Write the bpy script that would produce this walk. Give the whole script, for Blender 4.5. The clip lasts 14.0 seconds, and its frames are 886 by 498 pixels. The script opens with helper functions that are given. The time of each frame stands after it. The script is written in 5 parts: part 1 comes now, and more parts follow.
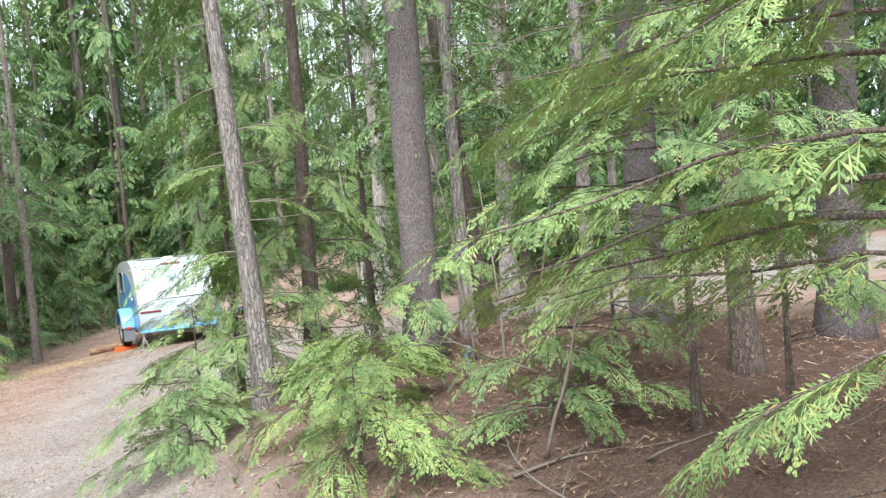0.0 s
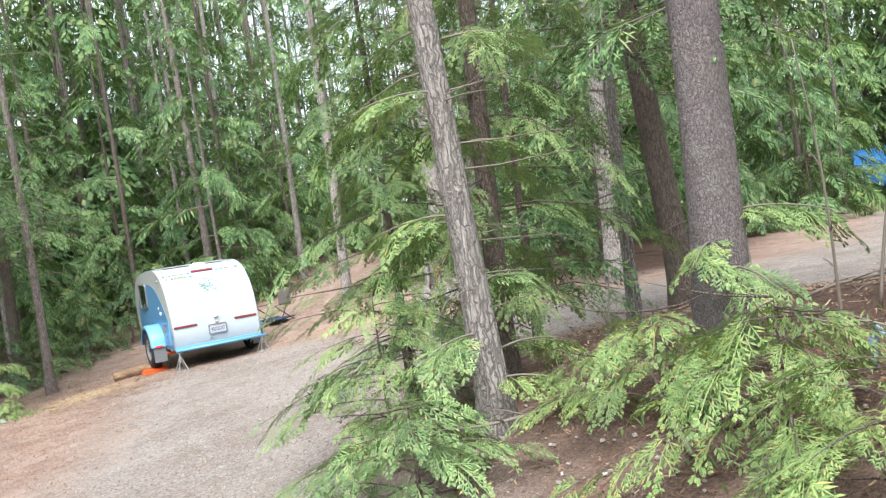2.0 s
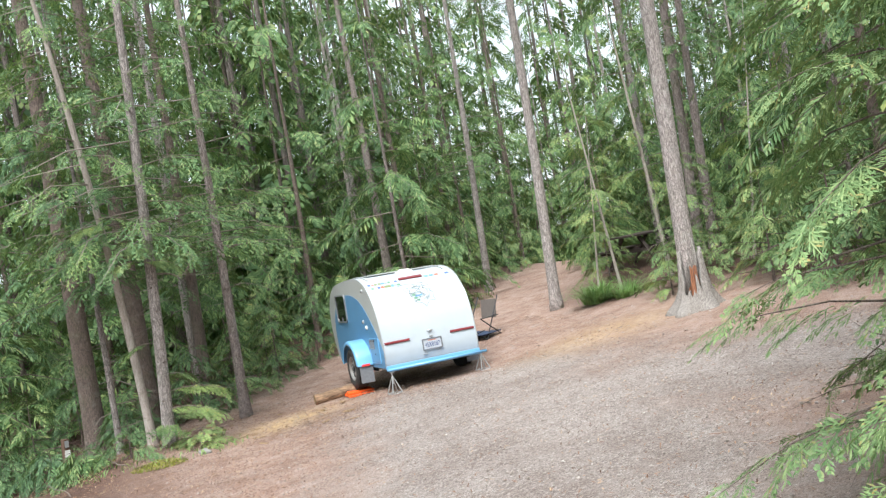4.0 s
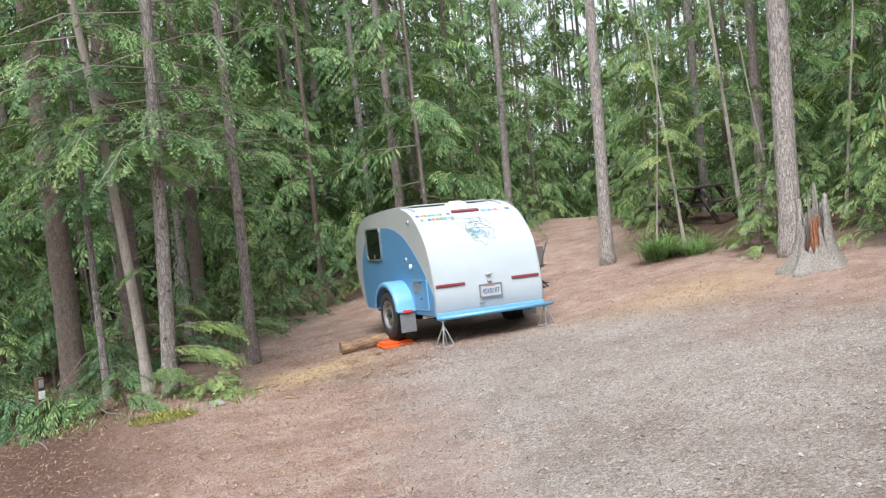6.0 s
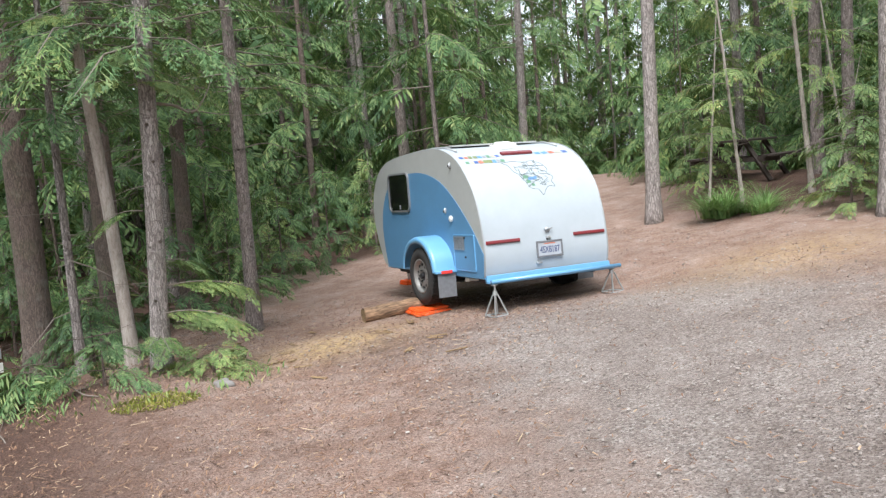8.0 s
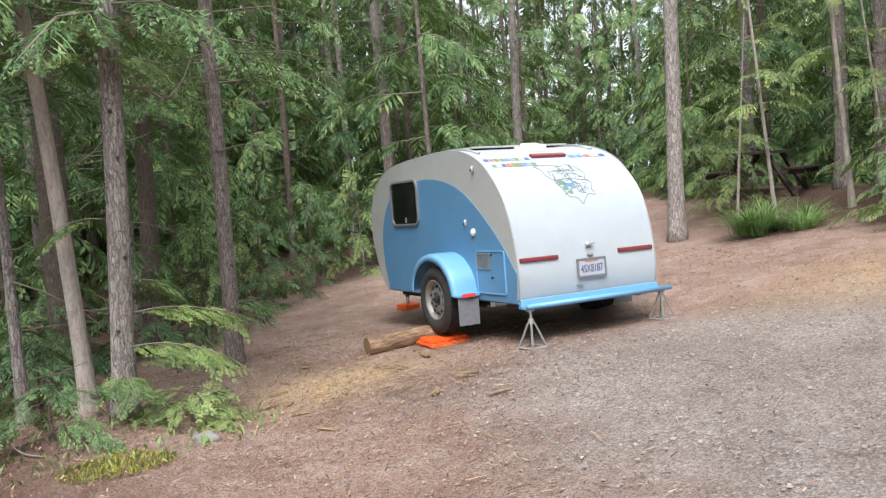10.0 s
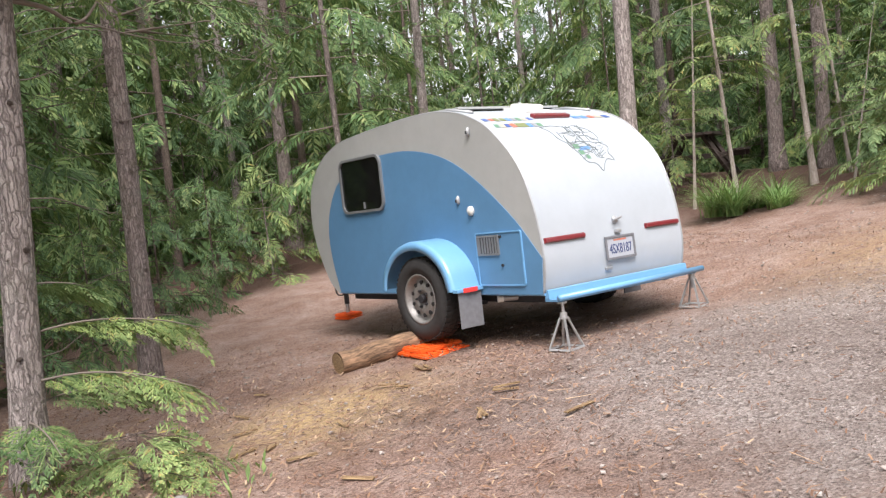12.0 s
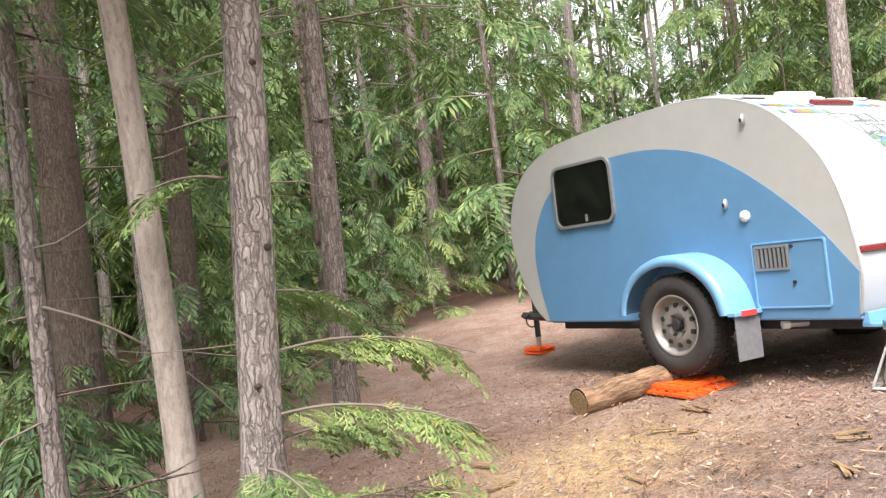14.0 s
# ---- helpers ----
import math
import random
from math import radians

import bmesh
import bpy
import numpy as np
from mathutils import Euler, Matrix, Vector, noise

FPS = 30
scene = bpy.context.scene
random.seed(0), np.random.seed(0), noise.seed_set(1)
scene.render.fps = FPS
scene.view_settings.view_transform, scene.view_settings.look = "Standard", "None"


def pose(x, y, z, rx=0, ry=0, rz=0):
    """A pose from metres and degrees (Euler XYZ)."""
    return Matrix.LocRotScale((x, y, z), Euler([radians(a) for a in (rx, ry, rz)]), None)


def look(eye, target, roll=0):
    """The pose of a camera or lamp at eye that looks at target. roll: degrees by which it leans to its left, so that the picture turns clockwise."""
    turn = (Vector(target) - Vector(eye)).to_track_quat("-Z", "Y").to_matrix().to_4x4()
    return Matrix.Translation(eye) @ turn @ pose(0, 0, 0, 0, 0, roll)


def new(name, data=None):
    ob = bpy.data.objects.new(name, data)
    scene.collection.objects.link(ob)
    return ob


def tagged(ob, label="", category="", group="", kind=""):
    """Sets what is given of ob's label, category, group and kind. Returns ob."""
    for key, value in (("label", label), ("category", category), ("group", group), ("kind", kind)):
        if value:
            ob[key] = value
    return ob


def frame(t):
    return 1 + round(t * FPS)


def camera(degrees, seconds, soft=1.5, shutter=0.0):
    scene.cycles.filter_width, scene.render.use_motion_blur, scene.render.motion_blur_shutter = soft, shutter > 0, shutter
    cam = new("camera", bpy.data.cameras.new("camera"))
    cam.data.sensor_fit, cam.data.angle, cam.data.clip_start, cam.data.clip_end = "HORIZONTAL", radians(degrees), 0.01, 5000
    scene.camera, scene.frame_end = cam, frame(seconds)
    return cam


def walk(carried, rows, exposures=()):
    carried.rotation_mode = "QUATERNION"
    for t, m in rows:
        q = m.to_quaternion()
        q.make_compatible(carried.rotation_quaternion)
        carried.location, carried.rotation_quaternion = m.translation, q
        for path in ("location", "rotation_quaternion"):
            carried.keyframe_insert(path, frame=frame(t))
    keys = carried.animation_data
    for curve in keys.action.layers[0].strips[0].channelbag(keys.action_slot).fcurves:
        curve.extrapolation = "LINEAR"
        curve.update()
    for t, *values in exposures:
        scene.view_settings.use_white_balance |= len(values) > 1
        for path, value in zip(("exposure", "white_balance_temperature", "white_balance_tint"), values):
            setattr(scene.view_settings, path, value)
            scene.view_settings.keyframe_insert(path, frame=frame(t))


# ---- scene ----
cam = camera(54.5, 14.0, soft=1.3)
METRES, EYE, TILT, LEAN, TURN = 15.8, 1.45, -3.0, 5.5, -26.0
ROWS = [
    (0.0, 0.0, 0.0, 0.0, 0.0, 0.0, -0.0),
    (0.5, -0.0284, 0.0347, -0.0029, 1.53, 0.24, 0.16),
    (1.0, -0.0584, 0.0701, -0.006, 1.03, -0.12, 1.65),
    (1.5, -0.0916, 0.1012, -0.0094, -0.1, -1.01, 2.06),
    (2.0, -0.1199, 0.1356, -0.0148, -2.1, 0.26, 3.23),
    (2.5, -0.1492, 0.1717, -0.0167, -2.99, 1.02, 4.79),
    (3.0, -0.1759, 0.2101, -0.0204, -4.41, 1.17, 5.47),
    (3.5, -0.2055, 0.2464, -0.0214, 1.5, 2.44, 5.71),
    (4.0, -0.2318, 0.2808, -0.0248, 6.61, 2.1, 4.17),
    (6.5, -0.3512, 0.4498, -0.0475, 3.5, -0.56, -0.42),
    (7.0, -0.3689, 0.4824, -0.0488, 2.84, -0.1, -0.51),
    (7.5, -0.3839, 0.5105, -0.0529, 2.38, -3.06, -0.91),
    (10.0, -0.434, 0.629, -0.0643, -0.33, -1.44, -0.97),
    (10.5, -0.45, 0.657, -0.068, -6.84, -1.68, 0.08),
    (11.0, -0.4659, 0.688, -0.0724, -9.78, -0.8, 0.83),
    (11.5, -0.4854, 0.7143, -0.0779, -11.4, -0.24, 1.49),
    (12.0, -0.5007, 0.741, -0.0827, -10.43, -0.3, 1.4),
    (12.5, -0.5141, 0.7644, -0.0859, -8.89, -0.38, 0.41),
    (13.0, -0.5295, 0.7852, -0.0892, -9.82, -0.2, -1.27),
    (13.5, -0.5416, 0.804, -0.0914, -7.25, 1.66, 0.0),
    (14.0, -0.5539, 0.8174, -0.0939, -3.97, 2.88, 1.27),
]
walk(cam, [(t, pose(0, 0, EYE, TILT, LEAN, TURN) @ pose(METRES * x, METRES * y, METRES * z, 90 + pitch, roll, yaw)) for t, x, y, z, yaw, pitch, roll in ROWS], [(0.0, 0.74, 6150, 5), (2.0, 0.74, 6150, 6), (4.0, 0.58, 6200, 7), (7.0, 0.38, 6150, 9), (11.0, 0.34, 6450, 13), (12.5, 0.46, 6650, 18), (13.5, 0.62, 6700, 17), (14.0, 0.92, 6850, 16)])


# ---- light: an overcast sky over a forest clearing ----
world = bpy.data.worlds.new("sky")
scene.world = world
world.use_nodes = True
wn, wl = world.node_tree.nodes, world.node_tree.links
wn.clear()
sky = wn.new("ShaderNodeTexSky")
sky.sky_type, sky.sun_disc = "NISHITA", False
SUN_UP, SUN_TURN = radians(56), radians(212)
sky.sun_elevation, sky.sun_rotation = SUN_UP, SUN_TURN
sky.air_density, sky.dust_density, sky.ozone_density = 1.0, 4.0, 0.6
veil = wn.new("ShaderNodeMix")
veil.data_type = "RGBA"
veil.inputs["Factor"].default_value = 0.72
veil.inputs["B"].default_value = (8.4, 8.9, 9.2, 1)
back = wn.new("ShaderNodeBackground")
back.inputs["Strength"].default_value = 0.125
wout = wn.new("ShaderNodeOutputWorld")
wl.new(sky.outputs["Color"], veil.inputs["A"])
wl.new(veil.outputs["Result"], back.inputs["Color"])
wl.new(back.outputs["Background"], wout.inputs["Surface"])
sun_data = bpy.data.lights.new("sun", "SUN")
sun_data.energy, sun_data.angle, sun_data.color = 4.3, radians(32), (1.0, 0.985, 0.95)
sun = new("sun", sun_data)
sun.matrix_world = look((0, 0, 0), (-math.sin(SUN_TURN) * math.cos(SUN_UP), -math.cos(SUN_TURN) * math.cos(SUN_UP), -math.sin(SUN_UP)))


# ---- materials ----
class Nodes:
    """A small helper to write node materials in few lines."""

    def __init__(self, name, rough=0.8, metal=0.0):
        self.mat = bpy.data.materials.new(name)
        self.mat.use_nodes = True
        self.t = self.mat.node_tree
        self.bsdf = self.t.nodes["Principled BSDF"]
        self.bsdf.inputs["Roughness"].default_value = rough
        self.bsdf.inputs["Metallic"].default_value = metal
        self.co = self.t.nodes.new("ShaderNodeTexCoord").outputs["Object"]

    def link(self, a, b):
        self.t.links.new(a, b)

    def set(self, name, value):
        self.bsdf.inputs[name].default_value = value
        return self

    def world_co(self):
        self.co = self.t.nodes.new("ShaderNodeNewGeometry").outputs["Position"]
        return self

    def stretch(self, sx, sy, sz):
        n = self.t.nodes.new("ShaderNodeMapping")
        n.inputs["Scale"].default_value = (sx, sy, sz)
        self.link(self.co, n.inputs["Vector"])
        return n.outputs["Vector"]

    def noise(self, scale, detail=4, rough=0.6, co=None):
        n = self.t.nodes.new("ShaderNodeTexNoise")
        n.inputs["Scale"].default_value, n.inputs["Detail"].default_value, n.inputs["Roughness"].default_value = scale, detail, rough
        self.link(co or self.co, n.inputs["Vector"])
        return n.outputs["Fac"]

    def cells(self, scale, feature="F1", co=None, out="Distance"):
        n = self.t.nodes.new("ShaderNodeTexVoronoi")
        n.feature = feature
        n.inputs["Scale"].default_value = scale
        self.link(co or self.co, n.inputs["Vector"])
        return n.outputs[out]

    def ramp(self, fac, *stops):
        n = self.t.nodes.new("ShaderNodeValToRGB")
        el = n.color_ramp.elements
        while len(el) < len(stops):
            el.new(0.5)
        for e, (p, c) in zip(el, stops):
            e.position, e.color = p, (*c, 1) if len(c) == 3 else c
        self.link(fac, n.inputs["Fac"])
        return n.outputs["Color"]

    def mix(self, fac, a, b, mode="MIX"):
        n = self.t.nodes.new("ShaderNodeMix")
        n.data_type, n.blend_type = "RGBA", mode
        for key, v in (("Factor", fac), ("A", a), ("B", b)):
            if isinstance(v, (int, float)):
                n.inputs[key].default_value = v
            elif isinstance(v, tuple):
                n.inputs[key].default_value = (*v, 1)
            else:
                self.link(v, n.inputs[key])
        return n.outputs["Result"]

    def calc(self, op, a, b=0.0, clamp=False):
        n = self.t.nodes.new("ShaderNodeMath")
        n.operation, n.use_clamp = op, clamp
        for i, v in enumerate((a, b)):
            if isinstance(v, (int, float)):
                n.inputs[i].default_value = v
            else:
                self.link(v, n.inputs[i])
        return n.outputs[0]

    def attr(self, name):
        n = self.t.nodes.new("ShaderNodeAttribute")
        n.attribute_name = name
        return n.outputs["Fac"]

    def island(self):
        return self.t.nodes.new("ShaderNodeNewGeometry").outputs["Random Per Island"]

    def each(self):
        return self.t.nodes.new("ShaderNodeObjectInfo").outputs["Random"]

    def colour(self, v):
        if isinstance(v, tuple):
            self.bsdf.inputs["Base Color"].default_value = (*v, 1)
        else:
            self.link(v, self.bsdf.inputs["Base Color"])
        return self

    def rough(self, v):
        self.link(v, self.bsdf.inputs["Roughness"])
        return self

    def bump(self, height, depth, strength=1.0):
        n = self.t.nodes.new("ShaderNodeBump")
        n.inputs["Strength"].default_value, n.inputs["Distance"].default_value = strength, depth
        self.link(height, n.inputs["Height"])
        self.link(n.outputs["Normal"], self.bsdf.inputs["Normal"])
        return self


def bark(name, dark, mid, light, moss=0.25, scale=1.0, lichen=0.3, cracked=0.8, depth=0.018, upright=0.17):
    n = Nodes(name, 0.92)
    tall = n.stretch(1, 1, upright)
    warp = n.t.nodes.new("ShaderNodeVectorMath")
    warp.operation = "ADD"
    n.link(tall, warp.inputs[0])
    wavy = n.t.nodes.new("ShaderNodeTexNoise")
    wavy.inputs["Scale"].default_value, wavy.inputs["Detail"].default_value = 14, 4
    n.link(n.co, wavy.inputs["Vector"])
    small = n.t.nodes.new("ShaderNodeVectorMath")
    small.operation = "SCALE"
    small.inputs["Scale"].default_value = 0.05
    n.link(wavy.outputs["Color"], small.inputs[0])
    n.link(small.outputs[0], warp.inputs[1])
    plates = n.cells(46 * scale, "DISTANCE_TO_EDGE", warp.outputs[0])
    fibre = n.noise(70 * scale, 6, 0.75, warp.outputs[0])
    base = n.ramp(fibre, (0.3, dark), (0.5, mid), (0.72, light))
    crack = n.ramp(plates, (0.0, (0.1, 0.1, 0.1)), (0.16, (1, 1, 1)))
    base = n.mix(crack, n.mix(cracked, base, dark), base)
    patch = n.ramp(n.noise(5, 5, 0.65), (0.55, (0, 0, 0)), (0.72, (1, 1, 1)))
    base = n.mix(n.calc("MULTIPLY", patch, lichen), base, (0.36, 0.37, 0.33))
    green = n.ramp(n.noise(2.2, 4, 0.6), (0.52, (0, 0, 0)), (0.7, (1, 1, 1)))
    base = n.mix(n.calc("MULTIPLY", green, moss), base, (0.13, 0.16, 0.06))
    tone = n.calc("ADD", n.calc("MULTIPLY", n.each(), 0.5), 0.75)
    n.colour(n.mix(1.0, base, n.ramp(tone, (0.0, (0, 0, 0)), (1.0, (1, 1, 1))), "MULTIPLY"))
    height = n.calc("ADD", n.calc("MULTIPLY", crack, 0.5 * cracked), n.calc("MULTIPLY", fibre, 0.7))
    return n.bump(height, depth).mat


def leaf(name, stops, gloss=0.55, through_colour=(0.3, 0.42, 0.08)):
    n = Nodes(name, gloss)
    c = n.ramp(n.island(), *stops)
    # Noise clumps darken the leaf colour to stand for shaded gaps in foliage.
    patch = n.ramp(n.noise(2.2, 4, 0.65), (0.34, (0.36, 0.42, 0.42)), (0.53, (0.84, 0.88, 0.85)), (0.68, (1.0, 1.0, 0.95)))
    tint = n.ramp(n.each(), (0.0, (0.84, 0.88, 0.84)), (0.5, (1.04, 1.0, 0.9)), (1.0, (1.0, 0.95, 0.72)))
    c = n.mix(1.0, c, tint, "MULTIPLY")
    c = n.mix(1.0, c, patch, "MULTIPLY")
    n.colour(c)
    n.set("Specular IOR Level", 0.3)
    thin = n.t.nodes.new("ShaderNodeBsdfTranslucent")
    n.link(n.mix(0.5, c, through_colour), thin.inputs["Color"])
    both = n.t.nodes.new("ShaderNodeMixShader")
    both.inputs[0].default_value = 0.2
    n.link(n.bsdf.outputs[0], both.inputs[1])
    n.link(thin.outputs[0], both.inputs[2])
    n.link(both.outputs[0], n.t.nodes["Material Output"].inputs["Surface"])
    return n.mat


M = {}
M["bark_grey"] = bark("bark_grey", (0.095, 0.078, 0.072), (0.4, 0.345, 0.325), (0.66, 0.59, 0.56), 0.15, 0.8, 0.4)
M["bark_fir"] = bark("bark_fir", (0.075, 0.058, 0.053), (0.29, 0.235, 0.215), (0.5, 0.425, 0.4), 0.2, 0.8, 0.35)
M["bark_spruce"] = bark("bark_spruce", (0.05, 0.04, 0.04), (0.185, 0.15, 0.15), (0.36, 0.31, 0.31), 0.12, 1.3, 0.25, 0.6, 0.014, 0.55)
M["bark_cedar"] = bark("bark_cedar", (0.07, 0.052, 0.044), (0.19, 0.14, 0.118), (0.32, 0.25, 0.215), 0.25, 1.1, 0.25)
M["bark_pale"] = bark("bark_pale", (0.2, 0.165, 0.14), (0.42, 0.36, 0.32), (0.56, 0.5, 0.46), 0.1, 0.6, 0.4, 0.15, 0.008)
M["twig"] = Nodes("dead_twig", 0.9).colour((0.2, 0.165, 0.14)).mat
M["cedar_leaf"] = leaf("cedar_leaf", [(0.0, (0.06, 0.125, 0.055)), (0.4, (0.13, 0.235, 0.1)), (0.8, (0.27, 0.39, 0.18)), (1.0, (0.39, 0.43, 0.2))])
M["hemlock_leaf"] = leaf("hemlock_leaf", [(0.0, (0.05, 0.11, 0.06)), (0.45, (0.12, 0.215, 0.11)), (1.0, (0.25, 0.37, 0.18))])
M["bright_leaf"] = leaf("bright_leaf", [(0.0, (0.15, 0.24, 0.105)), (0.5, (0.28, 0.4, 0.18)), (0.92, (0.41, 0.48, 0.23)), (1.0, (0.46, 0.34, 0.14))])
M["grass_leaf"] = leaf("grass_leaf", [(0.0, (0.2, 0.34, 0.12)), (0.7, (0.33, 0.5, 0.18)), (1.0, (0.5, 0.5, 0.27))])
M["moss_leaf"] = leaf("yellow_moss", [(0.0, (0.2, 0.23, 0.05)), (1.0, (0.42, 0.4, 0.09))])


def plain(name, c, rough=0.5, metal=0.0, vary=0.08, scale=18.0, bump=0.0005, coat=0.0):
    n = Nodes(name, rough, metal)
    f = n.noise(scale, 5, 0.65)
    lo, hi = tuple(v * (1 - vary) for v in c), tuple(min(1, v * (1 + vary)) for v in c)
    g = n.noise(2.5, 4, 0.6)
    n.colour(n.mix(n.ramp(g, (0.4, (0, 0, 0)), (0.75, (0.35, 0.35, 0.35))), n.ramp(f, (0.3, lo), (0.7, hi)), tuple(v * 0.8 + 0.01 for v in c)))
    n.rough(n.calc("ADD", n.calc("MULTIPLY", f, 0.16), rough - 0.08, True))
    n.set("Coat Weight", coat)
    return n.bump(f, bump, 0.6).mat if bump else n.mat


M["white_skin"] = plain("white_painted_aluminium", (0.44, 0.485, 0.525), 0.48, 0, 0.03, 6, 0.0006, 0.08)
M["grey_side"] = plain("grey_beige_paint", (0.4, 0.41, 0.4), 0.42, 0, 0.04, 9, 0.0004)
M["blue_side"] = plain("light_blue_paint", (0.098, 0.238, 0.41), 0.4, 0, 0.06, 7, 0.0004)
M["blue_gloss"] = plain("gloss_blue_paint", (0.16, 0.38, 0.63), 0.34, 0, 0.04, 9, 0.0003, 0.3)
M["alloy"] = plain("dull_aluminium", (0.42, 0.43, 0.44), 0.5, 0.5, 0.08, 40)
M["steel"] = plain("galvanised_steel", (0.46, 0.46, 0.46), 0.5, 0.7, 0.15, 25)
M["dark_steel"] = plain("dark_steel", (0.045, 0.045, 0.05), 0.6, 0.5, 0.3, 25)
M["rim"] = plain("silver_wheel_paint", (0.27, 0.26, 0.25), 0.5, 0.4, 0.2, 30)
M["rubber"] = plain("tyre_rubber", (0.028, 0.027, 0.027), 0.85, 0, 0.3, 30, 0.002)
M["flap"] = plain("grey_rubber_flap", (0.17, 0.175, 0.19), 0.75, 0, 0.15, 30)
M["gasket"] = plain("grey_window_frame", (0.25, 0.26, 0.27), 0.45, 0.4)
M["glass"] = Nodes("black_tinted_glass", 0.06).colour((0.006, 0.007, 0.007)).set("Specular IOR Level", 0.5).mat
M["red_lens"] = plain("dark_red_lens", (0.2, 0.02, 0.025), 0.3, 0, 0.15, 60, 0.0005, 0.5)
M["reflector"] = plain("red_reflector", (0.75, 0.06, 0.05), 0.3, 0, 0.1, 80, 0.0005)
M["orange"] = plain("orange_plastic", (0.86, 0.12, 0.015), 0.5, 0, 0.08, 20)
M["plate"] = plain("plate_white", (0.42, 0.45, 0.5), 0.45)
M["ink"] = plain("dark_blue_ink", (0.03, 0.05, 0.16), 0.6)
M["black"] = plain("black_plastic", (0.02, 0.02, 0.022), 0.5)
M["line_ink"] = plain("grey_green_ink", (0.13, 0.16, 0.16), 0.6)
M["stick_blue"] = plain("sticker_blue", (0.12, 0.28, 0.58), 0.5)
M["stick_red"] = plain("sticker_red", (0.5, 0.17, 0.11), 0.5)
M["stick_green"] = plain("sticker_green", (0.13, 0.27, 0.17), 0.5)
M["stick_tan"] = plain("sticker_tan", (0.5, 0.45, 0.36), 0.5)
M["stick_navy"] = plain("sticker_navy", (0.07, 0.13, 0.36), 0.5)
M["stick_olive"] = plain("sticker_olive", (0.2, 0.24, 0.1), 0.5)
M["stick_grey"] = plain("sticker_grey", (0.3, 0.32, 0.34), 0.5)
M["pale_plastic"] = plain("pale_plastic", (0.75, 0.74, 0.7), 0.4)
M["table_wood"] = plain("dark_brown_planks", (0.05, 0.035, 0.028), 0.75, 0, 0.4, 14)
M["canvas"] = plain("grey_brown_canvas", (0.12, 0.1, 0.09), 0.9, 0, 0.2, 60)
M["canvas_blue"] = plain("dark_blue_canvas", (0.025, 0.04, 0.08), 0.85, 0, 0.2, 60)
M["car_blue"] = plain("blue_car_paint", (0.05, 0.2, 0.5), 0.25, 0.2, 0.05, 8, 0, 0.6)
M["pipe_paint"] = plain("blue_grey_pipe_paint", (0.2, 0.25, 0.32), 0.5, 0.2, 0.2, 30)
M["rock"] = plain("grey_rock", (0.24, 0.225, 0.21), 0.9, 0, 0.35, 12, 0.004)
M["fleck"] = plain("sign_brown", (0.1, 0.055, 0.035), 0.8)


